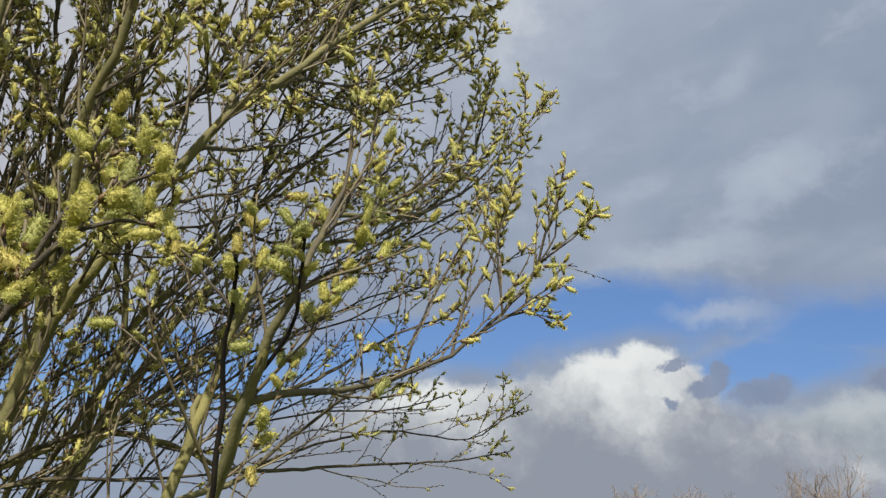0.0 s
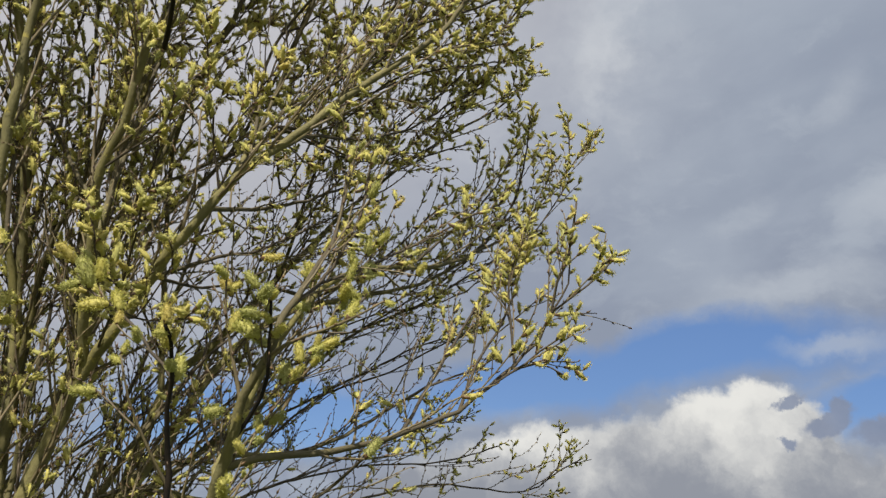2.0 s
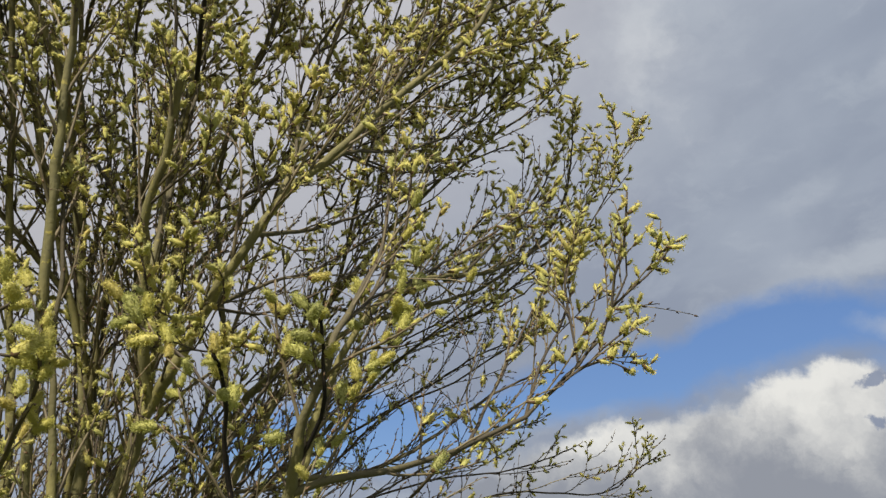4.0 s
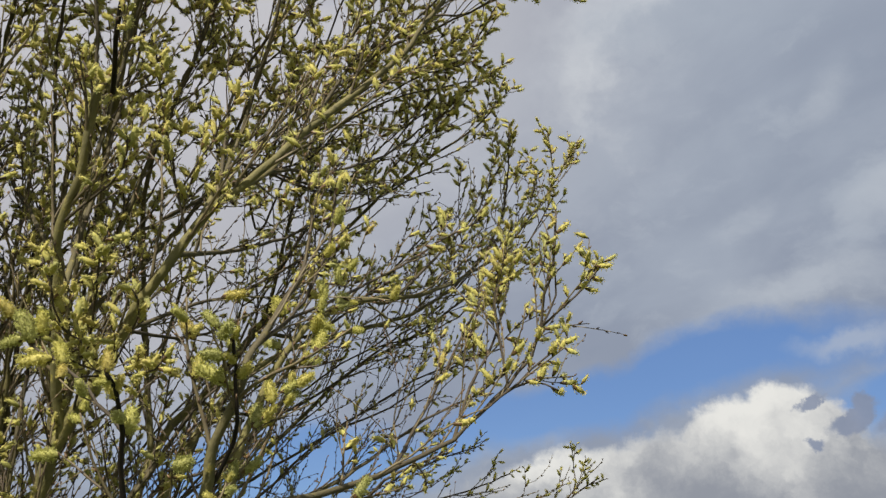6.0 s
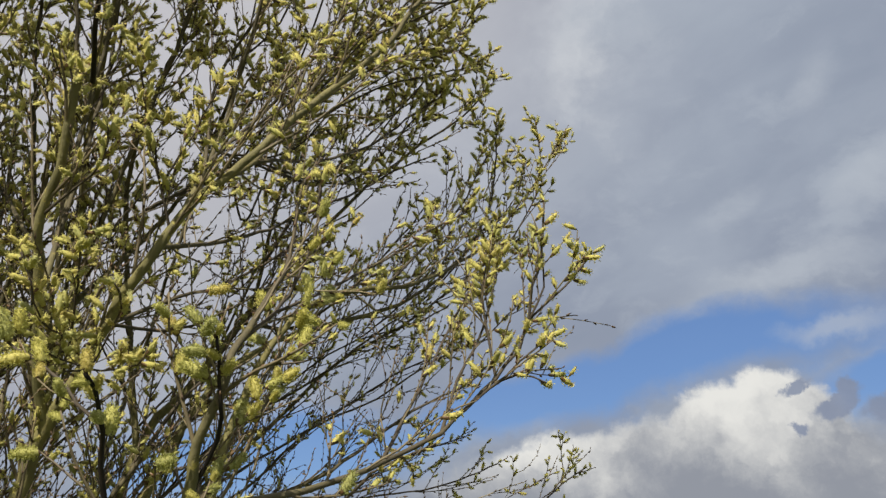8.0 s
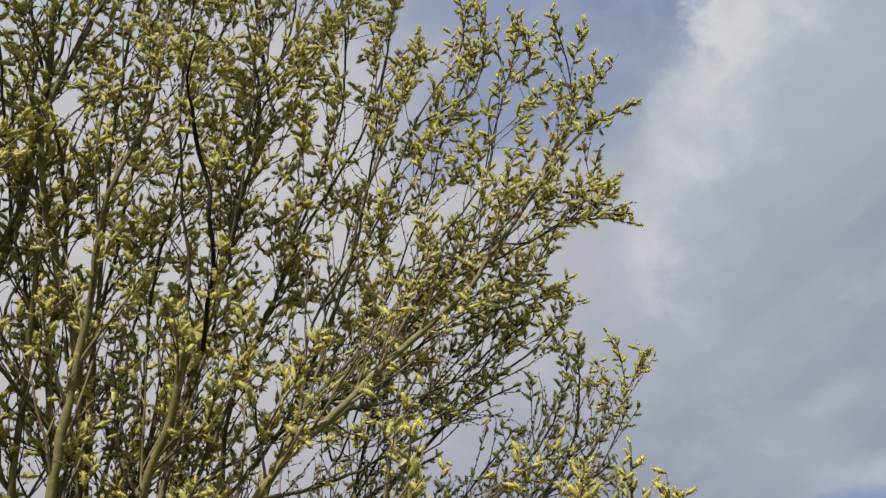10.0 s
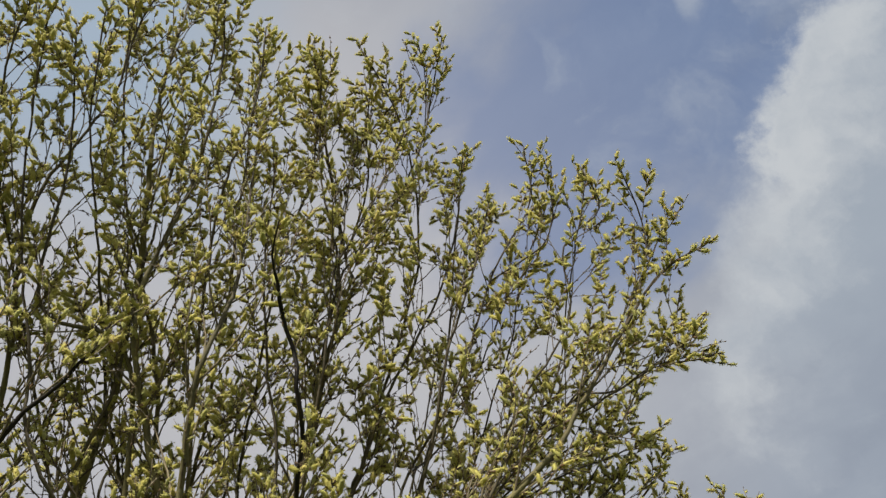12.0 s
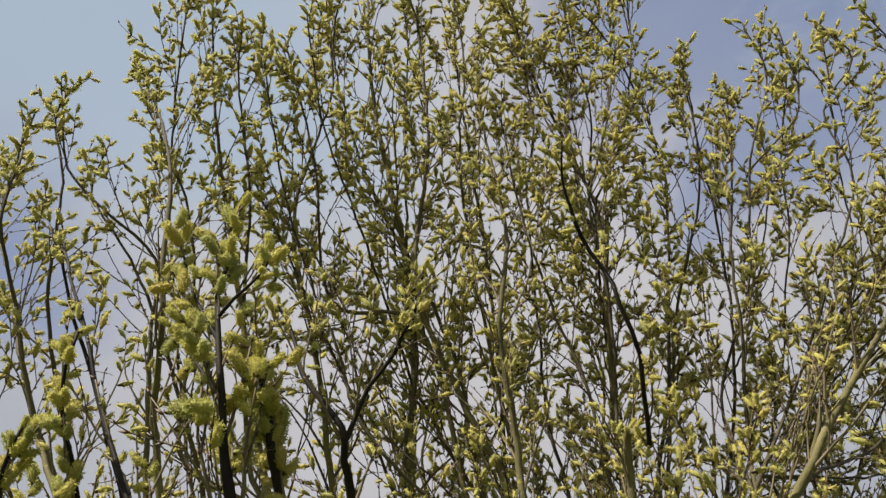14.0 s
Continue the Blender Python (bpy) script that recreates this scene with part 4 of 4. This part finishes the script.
limb([(-0.88, 1.90, 1.78), (-0.80, 1.95, 1.86), (-0.70, 2.00, 1.94), (-0.59, 2.05, 2.04), (-0.48, 2.10, 2.15)], 0.007, 0.003, thick=0.6, bloom=0.3, spread=0.8)
limb([(-0.62, 1.70, 1.74), (-0.58, 1.75, 1.85), (-0.52, 1.78, 1.87), (-0.46, 1.82, 1.92), (-0.39, 1.88, 2.00)], 0.008, 0.003, thick=0.6, bloom=0.4, spread=0.8)
limb([(-0.60, 1.85, 1.96), (-0.55, 1.90, 2.07), (-0.49, 1.95, 2.19), (-0.43, 2.00, 2.32)], 0.006, 0.003, thick=0.6, bloom=0.5, spread=0.8)
limb([(-0.54, 1.26, 2.01), (-0.51, 1.20, 2.05), (-0.49, 1.16, 2.09), (-0.47, 1.13, 2.12)], 0.004, 0.002, rooted=False, thick=1.9, ripe=1.15, spread=0.4)
limb([(-0.54, 1.26, 1.96), (-0.54, 1.18, 1.99), (-0.55, 1.14, 2.04), (-0.56, 1.12, 2.08)], 0.004, 0.002, rooted=False, thick=1.9, ripe=1.15, spread=0.4)
limb([(-0.52, 1.36, 1.95), (-0.45, 1.28, 1.94), (-0.40, 1.22, 1.94)], 0.004, 0.002, rooted=False, thick=1.9, ripe=1.15, spread=0.4)
limb([(-0.53, 1.30, 1.95), (-0.54, 1.24, 1.95), (-0.55, 1.18, 1.95)], 0.004, 0.002, rooted=False, thick=1.9, ripe=1.15, spread=0.4)
limb([(-0.47, 1.32, 2.02), (-0.46, 1.26, 2.03), (-0.46, 1.22, 2.06)], 0.004, 0.002, rooted=False, thick=1.9, ripe=1.15, spread=0.4)
limb([(-0.68, 1.10, 1.75), (-0.61, 1.02, 1.80), (-0.58, 0.98, 1.84), (-0.57, 0.95, 1.88)], 0.006, 0.003, thick=1.5, ripe=1.1, spread=0.4)
limb([(-0.55, 1.28, 2.33), (-0.57, 1.22, 2.41), (-0.59, 1.18, 2.48)], 0.004, 0.002, rooted=False, thick=1.8, ripe=1.12, spread=0.45)
limb([(-0.49, 1.30, 2.39), (-0.47, 1.24, 2.44), (-0.47, 1.20, 2.50)], 0.004, 0.002, rooted=False, thick=1.8, ripe=1.12, spread=0.45)
limb([(-0.41, 1.34, 2.35), (-0.37, 1.28, 2.40), (-0.33, 1.24, 2.45)], 0.004, 0.002, rooted=False, thick=1.8, ripe=1.12, spread=0.45)
limb([(-0.55, 1.30, 2.24), (-0.51, 1.22, 2.28), (-0.49, 1.18, 2.32)], 0.004, 0.002, rooted=False, thick=1.8, ripe=1.12, spread=0.45)

# the stool from which the stems rise
stool = Skin()
ring = np.linspace(0, 1, 14)
stool.tube(np.stack([STOOL[0] + 0 * ring, STOOL[1] + 0 * ring, -0.05 + 0.5 * ring], 1), 0.20 - 0.07 * ring ** 0.7 + 0.012 * np.sin(ring * 17), 18)
trunk = new("trunk", stool.mesh("trunk", BARK, np.full(14 * 18, 0.1)))
trunk.parent = willow
trunk.matrix_parent_inverse = Matrix.Translation(-Vector(STOOL))


# the 300 side shoots on the side of the path are single pieces, the others go with the finer twigs of their limb
def nearness(q):
    return (q[0] + 0.1) ** 2 + q[1] ** 2 + (q[2] - 1.6) ** 2


reach_of = sorted(nearness(q[1][0]) for q in shoots)[300]
twigs_of = dict(sprays)
for ob, path, radii in shoots:
    if nearness(path[0]) < reach_of:
        skin = Skin()
        skin.tube(path, radii, 6)
        one = new("twig", skin.mesh("twig", TWIG))
        one.parent = ob
    else:
        twigs_of[ob].tube(path, radii, 5)
for ob, skin in sprays:
    if skin.count:
        tw = new("twigs", skin.mesh("twigs", TWIG))
        tw.parent = ob
        tagged(tw, "thin dark brown side shoots", kind="stuff")


def catkin_shape(rings, sides, seed, tufts, body=0.15, reach=(0.035, 0.085), anther=0.014, hair=0.006):
    """A catkin along +z, 1 long: a slim pointed body, fine stamens spreading from it all over, and a brown bud scale at its foot.
    Slots: 0 body, 1 bud scale, 2 stamens."""
    r = np.random.default_rng(seed)
    verts, faces, slots = [(0, 0, 0)], [], []
    bend = r.uniform(0.02, 0.20)
    for i in range(rings):
        t = (i + 0.6) / (rings + 0.2)
        wide = body * math.sin(math.pi * (0.10 + 0.86 * t ** 0.9)) ** 0.45
        for j in range(sides):
            a = 2 * math.pi * (j + 0.5 * (i % 2)) / sides
            w = wide * (1 + 0.10 * r.uniform(-1, 1)) * (0.7 if i == 0 else 1)
            verts.append((w * math.cos(a) + bend * t * t, w * math.sin(a), t + 0.03 * r.uniform(-1, 1)))
    top = len(verts)
    verts.append((bend, 0, 0.97))
    for j in range(sides):
        faces.append((0, 1 + (j + 1) % sides, 1 + j))
        slots.append(1)
    for i in range(rings - 1):
        for j in range(sides):
            p, q = 1 + i * sides + j, 1 + i * sides + (j + 1) % sides
            faces.append((p, q, q + sides, p + sides))
            slots.append(1 if i == 0 and j < sides // 3 else 0)
    last = 1 + (rings - 1) * sides
    for j in range(sides):
        faces.append((last + j, last + (j + 1) % sides, top))
        slots.append(0)
    for i in range(1 + sides, top + 1):
        root = np.array(verts[i])
        axis = np.array((bend * root[2] ** 2, 0, root[2] - 0.10))
        for _ in range(tufts):
            out = unit(unit(root - axis) + r.normal(0, 0.40, 3))
            start = root + r.normal(0, 0.035, 3)
            tip = start + out * r.uniform(*reach)
            across = unit(np.cross(out, r.normal(0, 1, 3)))
            c = len(verts)
            if not hair:
                verts.extend(tuple(q) for q in (start, tip + across * anther, tip - across * anther))
                faces.append((c, c + 1, c + 2))
                slots.append(2)
                continue
            verts.extend(tuple(q) for q in (start + across * hair, start - across * hair, tip + across * anther, tip - across * anther, tip + out * anther * 2.2))
            faces.extend(((c, c + 1, c + 3, c + 2), (c + 2, c + 3, c + 4)))
            slots.extend((2, 2))
    return np.array(verts), faces, slots


def axes(way):
    way = np.asarray(way)
    u = np.cross(way, (0.21, 0.53, 0.82))
    u /= np.linalg.norm(u, axis=-1)[..., None] + 1e-9
    return u, np.cross(way, u), way


def joined(name, items, shapes, mats, parent, label):
    verts, faces, slots, c = [], [], [], 0
    for i, (place, way, size) in enumerate(items):
        v, f, s = shapes[i % len(shapes)]
        a, b, w = axes(way)
        verts.append(place + size * (v[:, :1] * a + v[:, 1:2] * b + v[:, 2:] * w))
        faces.extend([tuple(c + x for x in q) for q in f])
        slots.extend(s)
        c += len(v)
    me = bpy.data.meshes.new(name)
    me.from_pydata(np.concatenate(verts).tolist(), [], faces)
    for m in mats:
        me.materials.append(m)
    me.polygons.foreach_set("material_index", slots)
    me.polygons.foreach_set("use_smooth", [True] * len(me.polygons))
    ob = new(name, me)
    ob.parent = parent
    return tagged(ob, label, kind="stuff")


# the 400 on the side of the path are single pieces, the rest of a limb one mass
def closeness(q):
    return nearness(q[0])


limit = sorted(closeness(q) for q in catkins)[400]
shapes = [catkin_shape(4, 5, i, 3, 0.15, (0.06, 0.12), 0.042, 0) for i in range(6)]
bud = (np.array([(0, 0, 0), (0.2, 0, 0.4), (-0.1, 0.17, 0.4), (-0.1, -0.17, 0.4), (0, 0, 1)]), [(0, 2, 1), (0, 3, 2), (0, 1, 3), (1, 2, 4), (2, 3, 4), (3, 1, 4)], [0] * 6)
for ob, c0, c1, b0, b1 in parts_of:
    rest = [q for q in catkins[c0:c1] if closeness(q) >= limit]
    if rest:
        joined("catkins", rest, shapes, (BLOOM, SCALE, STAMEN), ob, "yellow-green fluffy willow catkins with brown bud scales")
    if b1 > b0:
        joined("buds", buds[b0:b1], [bud], (SCALE,), ob, "small dark brown leaf buds")
near = []
for i in range(5):
    v, f, s = catkin_shape(8, 8, 40 + i, 8, 0.185, (0.03, 0.075), 0.019, 0.004)
    me = bpy.data.meshes.new("catkin")
    me.from_pydata(v.tolist(), [], f)
    me.materials.append(BLOOM_ONE)
    me.materials.append(SCALE)
    me.materials.append(STAMEN_ONE)
    me.polygons.foreach_set("material_index", s)
    me.polygons.foreach_set("use_smooth", [True] * len(me.polygons))
    near.append(me)
for i, (place, way, size) in enumerate(q for q in catkins if closeness(q) < limit):
    ob = new("catkin", near[i % 5])
    ob.parent = willow
    a, b, w = axes(way)
    ob.matrix_local = Matrix.Translation(Vector(place - STOOL)) @ Matrix((a, b, w)).transposed().to_4x4() @ Matrix.Scale(size, 4)


# ---- far bare trees ----
def bare_tree(az, far, tall, seed):
    r = np.random.default_rng(seed)
    foot = bearing(az, 0) * far
    top = tagged(new("bare_tree"), "leafless greyish-brown tree far off across the meadow", "tree", "trees along the skyline")
    top.location = foot
    trunk_skin, crown = Skin(), Skin()

    def branch(start, way, length, radius, level):
        pts = [np.array(start)]
        way = unit(np.array(way))
        for i in range(6):
            way = unit(way + r.normal(0, 0.13, 3) + np.array((0, 0, 0.06)))
            pts.append(pts[-1] + way * length / 6)
        pts = np.array(pts)
        (trunk_skin if level == 0 else crown).tube(pts, np.linspace(radius, radius * 0.35, 7), 6 if level == 0 else 3)
        if level < 4:
            for i in range((7, 5, 4, 3)[level]):
                q, w = along(pts, r.uniform(0.3 if level else 0.35, 1.0))
                a, b, c = axes(w)
                spin, lean = r.uniform(0, 6.3), r.uniform(0.35, 0.9)
                branch(q, c * math.cos(lean) + (a * math.cos(spin) + b * math.sin(spin)) * math.sin(lean), length * r.uniform(0.42, 0.66), max(0.011, radius * 0.42), level + 1)

    branch((0, 0, -0.05), (0, 0, 1), tall * 0.55, tall * 0.022, 0)
    for name, skin in (("trunk", trunk_skin), ("crown", crown)):
        ob = new(name, skin.mesh(name, FAR))
        ob.parent = top
    return top


for i, (az, far, tall) in enumerate(((18.2, 62, 7.0), (20.3, 66, 6.9), (23.6, 70, 7.8), (25.8, 58, 6.5), (30.2, 60, 8.3), (32.3, 66, 9.2), (34.2, 57, 7.8), (36.6, 60, 7.6))):
    bare_tree(az, far, tall, 90 + i)
